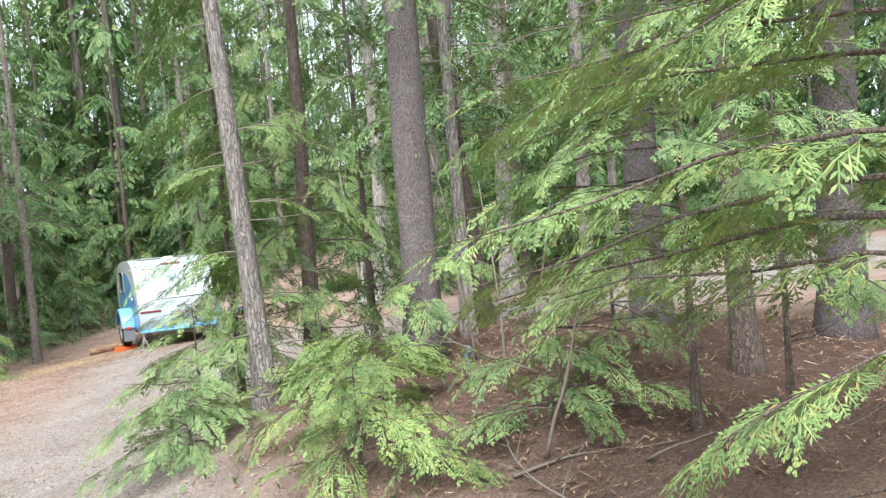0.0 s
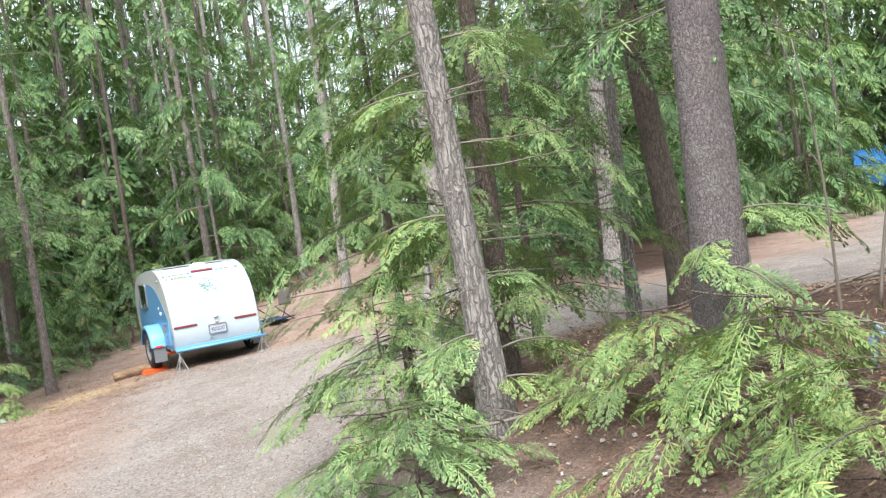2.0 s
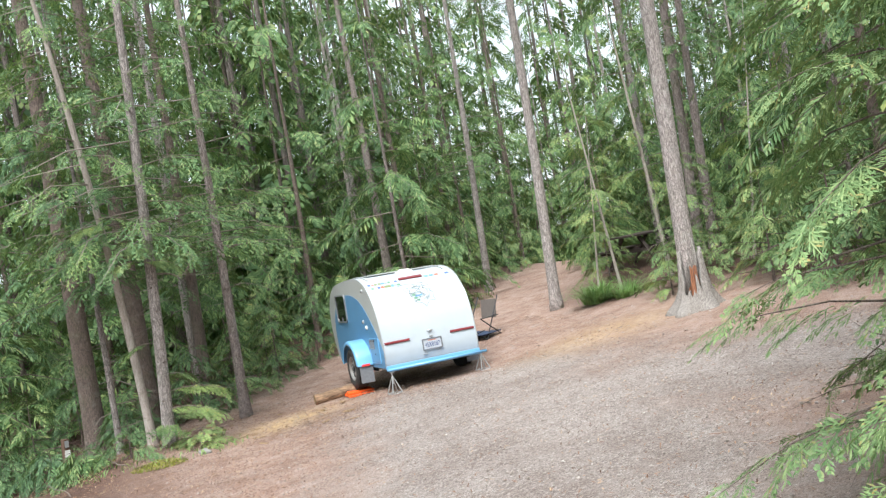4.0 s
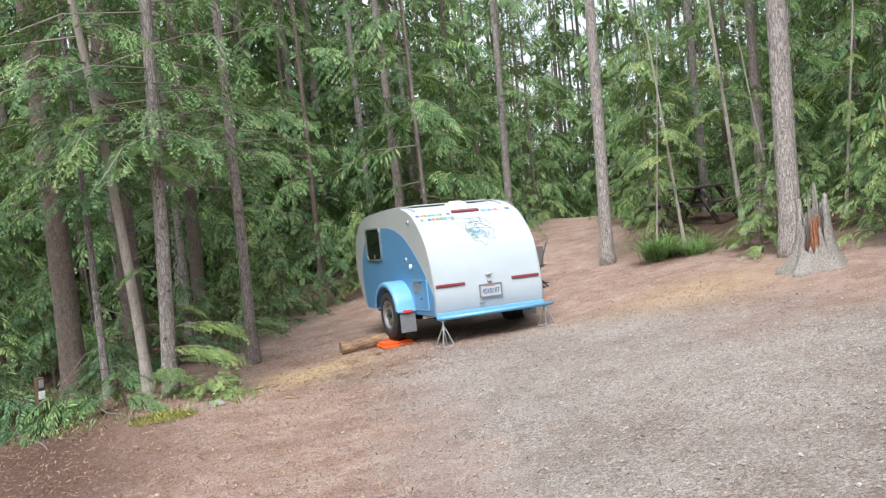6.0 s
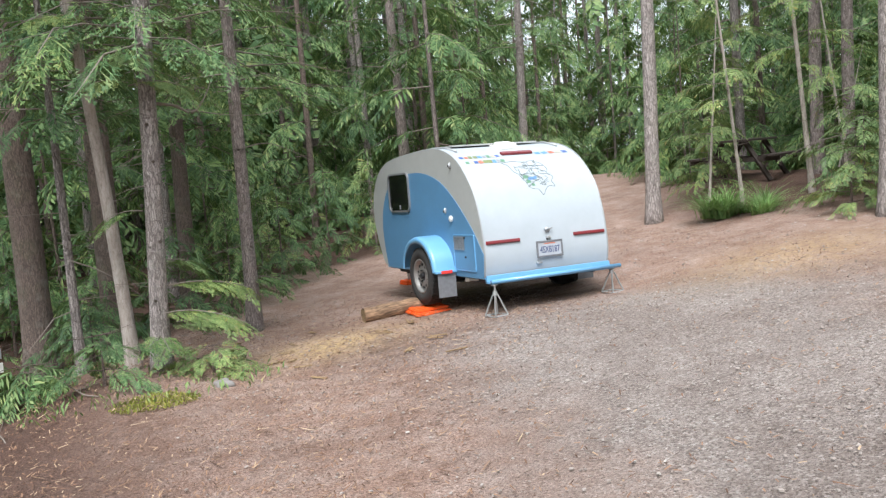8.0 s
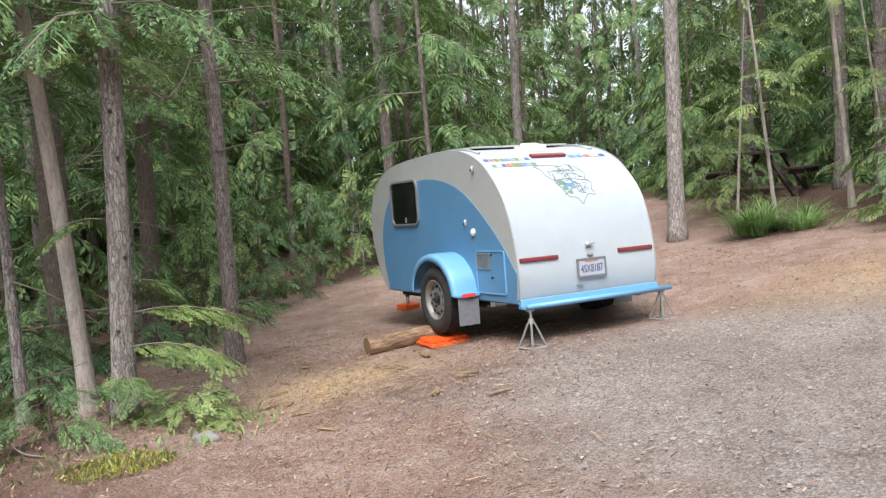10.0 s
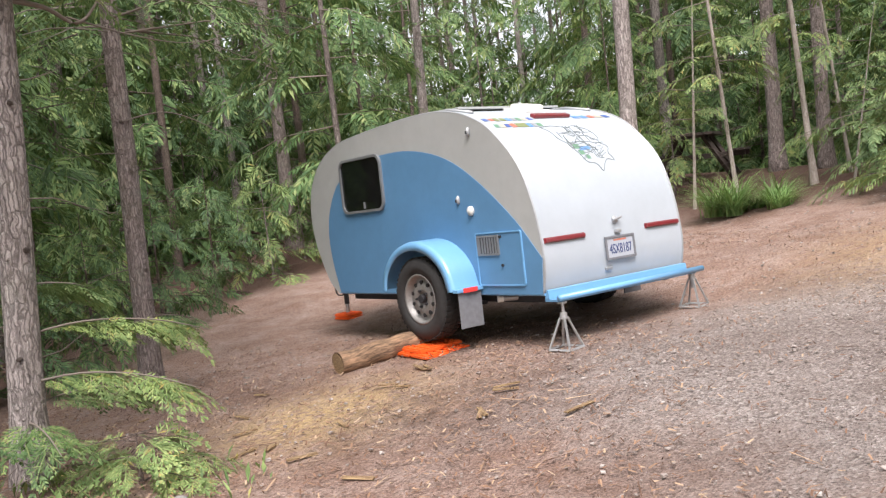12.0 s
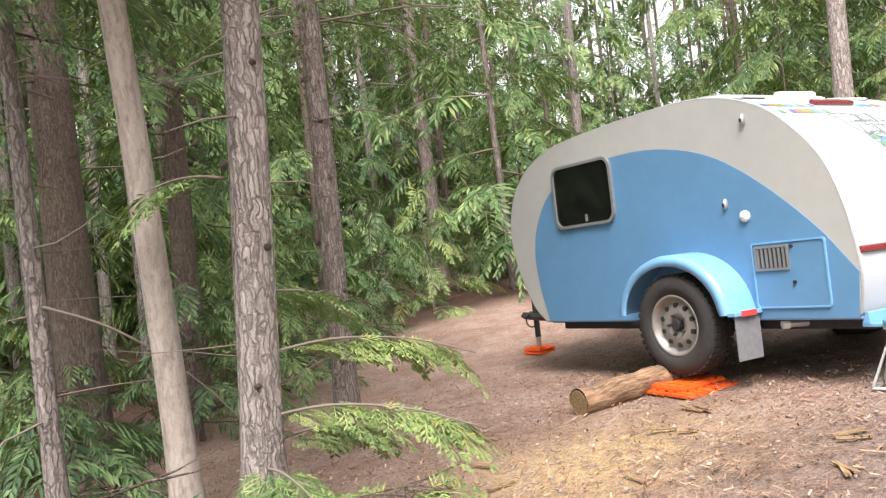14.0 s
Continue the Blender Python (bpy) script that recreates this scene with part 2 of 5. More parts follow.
def ground_material():
    n = Nodes("forest_ground", 0.95).world_co()
    wob = n.noise(1.3, 5, 0.65)
    mask = n.calc("ADD", n.attr("gravel"), n.calc("MULTIPLY", n.calc("SUBTRACT", wob, 0.5), 0.9))
    mask = n.ramp(mask, (0.2, (0, 0, 0)), (0.85, (1, 1, 1)))
    stone = n.cells(62, "F1", None, "Color")
    tone = n.t.nodes.new("ShaderNodeSeparateColor")
    n.link(stone, tone.inputs[0])
    grey = n.ramp(tone.outputs[0], (0.0, (0.16, 0.13, 0.116)), (0.35, (0.31, 0.258, 0.234)), (0.8, (0.42, 0.362, 0.333)), (1.0, (0.58, 0.53, 0.5)))
    dust = n.ramp(n.noise(9, 5, 0.7), (0.35, (0.31, 0.25, 0.222)), (0.7, (0.46, 0.4, 0.37)))
    grey = n.mix(n.ramp(n.noise(2.0, 4), (0.35, (0.2, 0.2, 0.2)), (0.7, (0.6, 0.6, 0.6))), grey, dust)
    grit = n.t.nodes.new("ShaderNodeSeparateColor")
    n.link(n.cells(130, "F1", None, "Color"), grit.inputs[0])
    speck = n.ramp(grit.outputs[1], (0.0, (0.5, 0.47, 0.45)), (0.3, (0.95, 0.94, 0.93)), (0.9, (1.03, 1.03, 1.03)), (1.0, (1.3, 1.3, 1.3)))
    grey = n.mix(1.0, grey, speck, "MULTIPLY")
    fine = n.noise(52, 6, 0.8)
    brown = n.ramp(fine, (0.3, (0.19, 0.122, 0.095)), (0.5, (0.445, 0.325, 0.275)), (0.68, (0.66, 0.53, 0.47)))
    red = n.ramp(n.noise(3.3, 5, 0.7), (0.4, (0.78, 0.68, 0.62)), (0.65, (1, 1, 1)))
    brown = n.mix(1.0, brown, red, "MULTIPLY")
    brown = n.mix(0.7, brown, speck, "MULTIPLY")
    duff = n.ramp(fine, (0.3, (0.05, 0.026, 0.019)), (0.54, (0.145, 0.08, 0.058)), (0.74, (0.32, 0.205, 0.15)))
    brown = n.mix(n.attr("duff"), brown, duff)
    straw = n.calc("MULTIPLY", n.attr("straw"), n.ramp(n.noise(14, 5, 0.7), (0.36, (0, 0, 0)), (0.54, (1, 1, 1))))
    c = n.mix(mask, brown, grey)
    c = n.mix(1.0, c, n.ramp(n.noise(1.1, 6, 0.7), (0.32, (0.72, 0.68, 0.66)), (0.6, (1.0, 1.0, 1.0))), "MULTIPLY")
    c = n.mix(straw, c, (0.6, 0.42, 0.21))
    # Dark soil tone: a damp spot, and shade painted under the trailer.
    damp_and_shade = n.calc("MULTIPLY", n.attr("damp_and_shade"), n.ramp(n.noise(6, 5, 0.7), (0.35, (0, 0, 0)), (0.6, (1, 1, 1))))
    c = n.mix(n.calc("MULTIPLY", damp_and_shade, 0.75), c, (0.1, 0.065, 0.05))
    n.colour(c)
    h = n.calc("ADD", n.calc("MULTIPLY", n.cells(62), 0.8), n.calc("MULTIPLY", fine, 1.2))
    return n.bump(h, 0.016, 1.0).mat


M["ground"] = ground_material()


def stone_material():
    n = Nodes("loose_gravel", 0.9)
    n.colour(n.mix(n.noise(90, 3), n.ramp(n.island(), (0.0, (0.15, 0.122, 0.11)), (0.5, (0.33, 0.285, 0.262)), (0.92, (0.46, 0.415, 0.39)), (1.0, (0.66, 0.63, 0.6))), (0.38, 0.32, 0.28)))
    return n.mat


M["stone"] = stone_material()
litter = Nodes("needle_litter", 0.95)
M["litter"] = litter.colour(litter.ramp(litter.island(), (0.0, (0.07, 0.04, 0.028)), (0.45, (0.22, 0.12, 0.075)), (0.85, (0.34, 0.215, 0.135)), (1.0, (0.5, 0.37, 0.25)))).mat


def wood_material(name, light, dark, along=(1, 1, 1)):
    n = Nodes(name, 0.85)
    f = n.noise(22, 6, 0.7, n.stretch(*along))
    n.colour(n.ramp(f, (0.36, dark), (0.5, tuple((a + b) / 2 for a, b in zip(light, dark))), (0.62, light)))
    return n.bump(f, 0.01).mat


M["log_bark"] = wood_material("peeled_log", (0.38, 0.235, 0.14), (0.08, 0.05, 0.032), (0.3, 2.2, 2.2))
M["log_end"] = wood_material("sawn_end", (0.42, 0.29, 0.15), (0.14, 0.08, 0.045), (0.5, 4, 4))
M["stump_wood"] = wood_material("weathered_stump", (0.4, 0.36, 0.33), (0.09, 0.075, 0.065), (5, 5, 0.5))
M["stump_rot"] = wood_material("red_rot", (0.48, 0.2, 0.1), (0.15, 0.07, 0.045), (3, 3, 0.8))


# ---- mesh helpers ----
def raw(name, verts, faces, mat=None, smooth=False):
    me = bpy.data.meshes.new(name)
    me.from_pydata([tuple(v) for v in verts], [], [tuple(f) for f in faces])
    if mat:
        me.materials.append(mat)
    if smooth:
        me.polygons.foreach_set("use_smooth", [True] * len(me.polygons))
    me.update()
    return me


def fast_mesh(name, verts, quads, mat, smooth=False):
    """A mesh of many quads from arrays."""
    verts, quads = np.asarray(verts, np.float32).reshape(-1, 3), np.asarray(quads, np.int32).reshape(-1, 4)
    me = bpy.data.meshes.new(name)
    me.vertices.add(len(verts))
    me.vertices.foreach_set("co", verts.ravel())
    me.loops.add(quads.size)
    me.loops.foreach_set("vertex_index", quads.ravel())
    me.polygons.add(len(quads))
    me.polygons.foreach_set("loop_start", np.arange(len(quads), dtype=np.int32) * 4)
    me.polygons.foreach_set("loop_total", np.full(len(quads), 4, np.int32))
    me.polygons.foreach_set("use_smooth", np.full(len(quads), smooth))
    me.materials.append(mat)
    me.update(calc_edges=True)
    me.validate()
    return me


def put(name, me, parent=None, m=None):
    ob = new(name, me)
    if parent:
        ob.parent = parent
    if m is not None:
        ob.matrix_basis = m
    return ob


def part(name, bm, mat, parent, label="", smooth=False, m=None):
    """Links a bmesh as one mesh object under a thing or a part."""
    me = bpy.data.meshes.new(name)
    bmesh.ops.recalc_face_normals(bm, faces=bm.faces)
    bm.to_mesh(me)
    bm.free()
    me.materials.append(mat)
    if smooth:
        me.polygons.foreach_set("use_smooth", [True] * len(me.polygons))
    ob = put(name, me, parent, m)
    if label:
        tagged(ob, label)
    return ob


def box(bm, lo, hi, bevel=0.0):
    lo, hi = Vector(lo), Vector(hi)
    made = bmesh.ops.create_cube(bm, size=1, matrix=Matrix.Translation((lo + hi) / 2) @ Matrix.Diagonal((*(hi - lo), 1)))
    if bevel:
        edges = {e for v in made["verts"] for e in v.link_edges}
        bmesh.ops.bevel(bm, geom=list(edges), offset=bevel, segments=2, affect="EDGES", profile=0.6)
    return bm


def rod(bm, a, b, r, r2=None, seg=10):
    a, b = Vector(a), Vector(b)
    m = Matrix.Translation((a + b) / 2) @ (b - a).to_track_quat("Z", "Y").to_matrix().to_4x4()
    bmesh.ops.create_cone(bm, cap_ends=True, segments=seg, radius1=r, radius2=r if r2 is None else r2, depth=(b - a).length, matrix=m)
    return bm


def lathe(bm, rings, seg=32, axis="x", close=False):
    """Rings of (position along the axis, radius)."""
    loops = []
    for p, r in rings:
        loop = []
        for i in range(seg):
            a = 2 * math.pi * i / seg
            c, s = r * math.cos(a), r * math.sin(a)
            loop.append(bm.verts.new((p, c, s) if axis == "x" else (c, s, p)))
        loops.append(loop)
    pairs = list(zip(loops, loops[1:])) + ([(loops[-1], loops[0])] if close else [])
    for a, b in pairs:
        for i in range(seg):
            bm.faces.new((a[i], a[(i + 1) % seg], b[(i + 1) % seg], b[i]))
    if not close:
        for loop in (loops[0], loops[-1]):
            if (loop[0].co - loop[seg // 2].co).length > 1e-5:
                bm.faces.new(loop)
    return bm


def tube(points, radii, seg=8, cap=True):
    """Vertices and quads of a tube along points."""
    pts = [Vector(p) for p in points]
    verts, quads = [], []
    side = Vector((1, 0.3, 0.1))
    for i, p in enumerate(pts):
        d = (pts[min(i + 1, len(pts) - 1)] - pts[max(i - 1, 0)]).normalized()
        u = (side - d * side.dot(d)).normalized()
        w = d.cross(u)
        for k in range(seg):
            a = 2 * math.pi * k / seg
            verts.append(p + (u * math.cos(a) + w * math.sin(a)) * radii[i])
    for i in range(len(pts) - 1):
        for k in range(seg):
            j = (k + 1) % seg
            quads.append((i * seg + k, i * seg + j, (i + 1) * seg + j, (i + 1) * seg + k))
    if cap:
        n = len(verts)
        verts += [pts[0], pts[-1]]
        last = (len(pts) - 1) * seg
        for k in range(0, seg, 2):
            quads.append((n, (k + 2) % seg, k + 1, k))
            quads.append((n + 1, last + k, last + k + 1, last + (k + 2) % seg))
    return verts, quads


def spline(points, steps=8):
    """A smooth line through the points."""
    p = [Vector(q) for q in points]
    p = [p[0] * 2 - p[1]] + p + [p[-1] * 2 - p[-2]]
    out = []
    for i in range(1, len(p) - 2):
        for k in range(steps):
            t = k / steps
            a, b, c, d = p[i - 1:i + 3]
            out.append(0.5 * (2 * b + (c - a) * t + (2 * a - 5 * b + 4 * c - d) * t * t + (3 * b - a - 3 * c + d) * t ** 3))
    return out + [p[-2]]


# ---- the ground ----
def ground_z(x, y):
    """Height of the ground: a pad that falls gently to the west, with a low mound under the trees beside it."""
    u = ((x - 3.2) / 2.6) ** 2 + ((y - 6.0) / 3.6) ** 2
    z = -0.438 + 0.101 * np.clip(x, -14, 6.5) - 0.036 * np.clip(y, -6, 30) + 0.6 * np.exp(-u ** 1.5) + 0.3 * np.exp(-(x * x + y * y) / 16)
    back_bank = np.clip((y - 14.5) / 5, 0, 1)
    rise = (np.clip(x - 6, 0, 5) + 2 * np.clip(x - 6.5, 0, 2.5)) * back_bank + np.clip(y - 21, 0, 8)
    z = z + 0.3 * np.exp(-((x + 1.9) / 1.1) ** 2 - ((y - 18.8) / 2.2) ** 2)
    z = z - 0.13 * np.exp(-(to_line(x, y, [(3.5, 18.4), (2.6, 22.4)]) / 1.1) ** 2)
    return z + 0.05 * rise * (1 - np.clip((x - 11) / 4, 0, 1))


def to_line(x, y, line):
    """Distance from a line of points in the plan."""
    best = np.full(np.shape(x), 1e9)
    for (ax, ay), (bx, by) in zip(line, line[1:]):
        dx, dy = bx - ax, by - ay
        t = np.clip(((x - ax) * dx + (y - ay) * dy) / (dx * dx + dy * dy), 0, 1)
        best = np.minimum(best, np.hypot(x - ax - t * dx, y - ay - t * dy))
    return best


DRIVE = [(-2.2, -14), (-0.9, 2), (0.2, 9), (1.9, 13.5), (2.4, 16.5)]
LOOP = [(3.6, 13.2), (7.3, 9.9), (11, 10.0), (16, 12.8), (16.8, 13.5)]
PAD = [(0.3, 9), (2.2, 15), (2.7, 21)]
TRAIL = [(4.5, 21.5), (7.0, 24.5), (10, 28.5), (14, 33)]


def bare(x, y):
    """How far a place lies outside the clearing, in metres (negative: inside)."""
    d = to_line(x, y, DRIVE) - 3.2
    d = np.minimum(d, to_line(x, y, PAD) - 3.6)
    d = np.minimum(d, to_line(x, y, [(2.5, 13), (5.2, 14.5), (5.6, 17.5)]) - 2.2)
    d = np.minimum(d, to_line(x, y, LOOP) - 2.8)
    return np.minimum(d, to_line(x, y, TRAIL) - 1.2)


def step(a, b, v):
    t = np.clip((v - a) / (b - a), 0, 1)
    return t * t * (3 - 2 * t)


def build_ground():
    def axis(lo, hi, c, fine, w):
        """Fine steps near c, wide ones far off."""
        out, p = [c], c
        while p < hi:
            p += fine if p < c + w else fine * (1 + (p - c - w) * 0.22)
            out.append(p)
        p = c
        while p > lo:
            p -= fine if p > c - w else fine * (1 + (c - w - p) * 0.22)
            out.insert(0, p)
        return np.array(out)
    xs, ys = axis(-900, 900, 1.5, 0.24, 6.5), axis(-900, 900, 12, 0.24, 10)
    X, Y = np.meshgrid(xs, ys)
    Z = ground_z(X, Y)
    out = bare(X, Y)
    inside = (np.abs(X - 1.5) < 14) & (np.abs(Y - 12) < 18)
    for i, j in zip(*np.nonzero(inside)):
        rough = 0.012 + 0.05 * float(step(-0.5, 1.5, out[i, j]))
        Z[i, j] += rough * (noise.noise((X[i, j] * 1.7, Y[i, j] * 1.7, 0)) + 0.5 * noise.noise((X[i, j] * 3, Y[i, j] * 3, 3)))
    ny, nx = X.shape
    idx = np.arange(nx * ny).reshape(ny, nx)
    quads = np.stack([idx[:-1, :-1], idx[:-1, 1:], idx[1:, 1:], idx[1:, :-1]], -1).reshape(-1, 4)
    me = fast_mesh("ground", np.stack([X, Y, Z], -1), quads, M["ground"], True)
    grav = 1 - step(0.6, 3.0, np.minimum(to_line(X, Y, DRIVE), to_line(X, Y, LOOP) + 0.3))
    grav = np.maximum(grav, 0.7 * (1 - step(0.6, 3.0, to_line(X, Y, [(1.2, 12), (3.2, 15.2)]))))
    mound = np.exp(-(((X - 3.6) / 2.5) ** 2 + ((Y - 5.4) / 4.0) ** 2) ** 2)
    duff = np.maximum(step(-0.3, 1.4, out), mound)
    grav = grav * (1 - mound)
    straw = np.exp(-(((X - 0.35) / 0.75) ** 2 + ((Y - 18.9) / 0.6) ** 2)) + 0.5 * np.exp(-(((X - 5.0) / 1.2) ** 2 + ((Y - 17.2) / 0.9) ** 2))
    # First ellipse is a damp spot; the second paints the trailer's shade.
    damp_and_shade = np.exp(-(((X - 0.65) / 0.55) ** 2 + ((Y - 18.2) / 0.6) ** 2)) + np.exp(-(((X - 2.7) / 0.8) ** 2 + ((Y - 19.6) / 1.4) ** 2))
    for name, v in (("gravel", grav), ("duff", duff), ("straw", straw), ("damp_and_shade", damp_and_shade)):
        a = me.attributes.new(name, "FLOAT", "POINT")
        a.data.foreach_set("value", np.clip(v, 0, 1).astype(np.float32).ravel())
    tagged(put("ground", me), "grey gravel pad and reddish brown forest soil", "ground", kind="structure")


build_ground()


# ---- trees ----
def frond_shape(seed, pairs, width, blade, sub=0):
    """A flat spray of foliage, one unit long along x: a stem with blades to both sides, each with small side blades where sub is set."""
    rnd = random.Random(seed)
    quads_v = []
    curl = rnd.uniform(-0.22, 0.22)

    def stem(t):
        return np.array((t, curl * t * t, -0.07 * t * t))

    def strip(a, b, w):
        a, b = np.array(a, float), np.array(b, float)
        d = b - a
        s = np.array((-d[1], d[0], 0.0))
        s *= w / (np.linalg.norm(s) + 1e-9)
        mid = a + d * 0.5 + np.array((0, 0, 0.04 * np.linalg.norm(d)))
        quads_v.append((a, mid - s, b, mid + s))

    strip(stem(0), stem(1), 0.009)
    for i in range(pairs):
        for side in (-1, 1):
            t = 0.1 + 0.86 * (i + rnd.uniform(-0.25, 0.25) + 0.2 * side) / max(1, pairs - 1)
            t = min(0.97, max(0.06, t))
            ln = width * (0.4 + 0.6 * math.sin(math.pi * min(1, 0.3 + 0.65 * t))) * (1.1 - 0.6 * t) * rnd.uniform(0.7, 1.2)
            ang = radians(52 - 16 * t + rnd.uniform(-9, 9))
            root = stem(t)
            tip = root + ln * np.array((math.cos(ang), side * math.sin(ang), rnd.uniform(-0.4, -0.08)))
            if sub:
                strip(root, tip, blade * 0.6)
                for k in range(sub):
                    q = (0.2 + 0.72 * (k + rnd.uniform(-0.2, 0.2)) / sub) if sub > 1 else 0.42
                    p = root + (tip - root) * q
                    sl = ln * 0.45 * (1.1 - q * 0.75) * rnd.uniform(0.75, 1.2)
                    for s2 in (-1, 1):
                        a2 = side * ang + s2 * radians(36)
                        strip(p, p + (sl if sub > 1 else sl * 1.15) * np.array((math.cos(a2), math.sin(a2), rnd.uniform(-0.3, 0.0))), blade)
            else:
                strip(root, tip, blade)
    return np.array(quads_v).reshape(-1, 3)


FROND = {
    "near": [frond_shape(k, 7, 0.46, 0.018, 3) for k in range(5)],
    "close": [frond_shape(30 + k, 7, 0.42, 0.021, 1) for k in range(5)],
    "mid": [frond_shape(10 + k, 9, 0.37, 0.028) for k in range(5)],
    "far": [frond_shape(20 + k, 7, 0.38, 0.042) for k in range(4)],
    "woods": [frond_shape(40 + k, 5, 0.42, 0.075) for k in range(4)],
}


def place_fronds(kind, roots, ways, sizes, rolls, droop):
    """The vertices and quads of many fronds. ways: unit directions in which they grow."""
    all_v, all_q, base = [], [], 0
    shapes = FROND[kind]
    for k, tpl in enumerate(shapes):
        r, w = np.array(roots[k::len(shapes)], float), np.array(ways[k::len(shapes)], float)
        sz, ro = np.array(sizes[k::len(shapes)], float), np.array(rolls[k::len(shapes)], float)
        if not len(r):
            continue
        side = np.cross(np.array((0, 0, 1.0)), w)
        side /= np.linalg.norm(side, axis=1)[:, None] + 1e-9
        nrm = np.cross(w, side)
        c, s = np.cos(ro)[:, None], np.sin(ro)[:, None]
        side, nrm = side * c + nrm * s, nrm * c - side * s
        x, y, z = tpl[:, 0], tpl[:, 1], tpl[:, 2]
        v = (w[:, None, :] * x[None, :, None] + side[:, None, :] * y[None, :, None] + nrm[:, None, :] * z[None, :, None]) * sz[:, None, None]
        v += r[:, None, :]
        v[:, :, 2] -= (droop * x ** 2)[None, :] * sz[:, None]
        all_v.append(v.reshape(-1, 3))
        all_q.append(base + np.arange(len(r) * len(tpl)).reshape(-1, 4))
        base += len(r) * len(tpl)
    return np.concatenate(all_v), np.concatenate(all_q)


def trunk_line(h, lean, bend, rng, n=14):
    pts = []
    for i in range(n + 1):
        z = h * (i / n) ** 1.2
        pts.append((lean[0] * z + bend * math.sin(z * 0.5 + rng.random() * 0.1) * 0.5, lean[1] * z + bend * math.cos(z * 0.43) * 0.5 - bend * 0.5, z - 0.12 * (i == 0)))
    return pts


def tree_meshes(seed, kind, h, dia, crown_from, reach, branches, leaf_mat, bark_mat, lean=(0.0, 0.0), per=8, size=0.42, bare_twigs=8, seg=12, droop=0.28, sectors=None, bend=0.04, low=1.5, hang=0.03):
    """Meshes of one tree: trunk, limbs, crown. low: how strongly the boughs gather in the lower crown."""
    rng = random.Random(seed)
    line = spline(trunk_line(h, lean, bend, rng, 18 if kind != "far" else 6), 2 if kind != "far" else 1)
    n = len(line)
    radii = [dia / 2 * (1 + 0.5 * math.exp(-max(0, p.z) * 4.5)) * (1 - 0.86 * (max(0, p.z) / h) ** 1.1) for p in line]
    tv, tq = tube(line, radii, seg)
    if kind != "far":
        for i in range(n * seg):
            a, z = (i % seg) / seg * 2 * math.pi, tv[i].z
            c = line[i // seg]
            lump = 1 + 0.1 * noise.noise((math.cos(a) * 2 + seed, math.sin(a) * 2, z * 0.9)) + 0.07 * math.exp(-max(0, z) * 3) * math.cos(a * 5 + seed)
            tv[i] = c + (tv[i] - c) * lump
    trunk = fast_mesh("trunk", [tuple(v) for v in tv], tq, bark_mat, True)

    def at(z):
        for a, b in zip(line, line[1:]):
            if b.z >= z:
                return a.lerp(b, (z - a.z) / max(1e-6, b.z - a.z))
        return line[-1]

    lv, lq = [], []

    def limb(pts, radii, sides):
        v, q = tube(pts, radii, sides, False)
        base = len(lv)
        lv.extend(v)
        lq.extend(tuple(base + k for k in f4) for f4 in q)

    roots, ways, sizes, rolls = [], [], [], []
    spin = rng.random() * 6.28
    for b in range(branches):
        rel = ((b + rng.random()) / branches) ** low
        z = crown_from + (h - crown_from) * rel
        az = spin + b * 2.39996 + rng.uniform(-0.4, 0.4)
        if sectors:
            az = rng.uniform(*rng.choice(sectors))
        ln = reach * (0.5 + 0.5 * min(1, rel * 5 + 0.35)) * (1.02 - rel) ** 0.75 * rng.uniform(0.6, 1.15) + 0.12
        out = Vector((math.cos(az), math.sin(az), 0))
        root = at(z)
        rise = rng.uniform(-0.1, 0.3)
        pts = []
        for i in range(5):
            t = i / 4
            pts.append(root + out * ln * t + Vector((0, 0, ln * (rise * t - droop * t * t))) + Vector((rng.uniform(-1, 1), rng.uniform(-1, 1), rng.uniform(-0.5, 0.5))) * 0.06 * ln * t)
        r0 = min(0.02, 0.003 + 0.0065 * ln) * (0.8 if kind == "near" else 1)
        if kind == "far":
            pass
        elif kind == "near":
            limb(pts, [r0 * (1.05 - 0.85 * i / 4) for i in range(5)], 5)
        else:
            limb([pts[0], pts[2], pts[4]], [r0, r0 * 0.6, r0 * 0.2], 3)
        cnt = max(3, int(per * ln / reach + 1.5))
        for i in range(cnt):
            t = min(1.0, 0.14 + 0.86 * (i + rng.random() * 0.7) / cnt)
            k = min(3, int(t * 4))
            p = pts[k].lerp(pts[k + 1], t * 4 - k)
            d = (pts[k + 1] - pts[k]).normalized()
            turn = (1 if i % 2 else -1) * rng.uniform(0.3, 1.15) * (1.05 - 0.75 * t)
            w = Matrix.Rotation(turn, 3, "Z") @ d
            w = (w + Vector((0, 0, rng.uniform(-0.3, 0.12) - hang))).normalized()
            roots.append(tuple(p))
            ways.append(tuple(w))
            sizes.append(size * rng.uniform(0.6, 1.3) * (0.8 + 0.3 * (1 - t)))
            rolls.append(rng.gauss(0, 0.35))
    for b in range(bare_twigs):
        z = rng.uniform(min(0.5, h * 0.1), max(1.0, crown_from + 1.0))
        az = rng.random() * 6.28
        out = Vector((math.cos(az), math.sin(az), 0))
        root = at(z)
        ln = rng.uniform(0.15, 0.9) * min(1.0, reach)
        bend_z = rng.uniform(-0.45, 0.3)
        pts = [root + out * ln * t + Vector((rng.uniform(-.1, .1) * t, rng.uniform(-.1, .1) * t, bend_z * t * t + rng.uniform(-0.04, 0.04) * t)) * ln for t in (0, 0.35, 0.7, 1)]
        r0 = rng.uniform(0.003, 0.008)
        limb(pts, [r0, r0 * 0.7, r0 * 0.45, r0 * 0.15], 3)
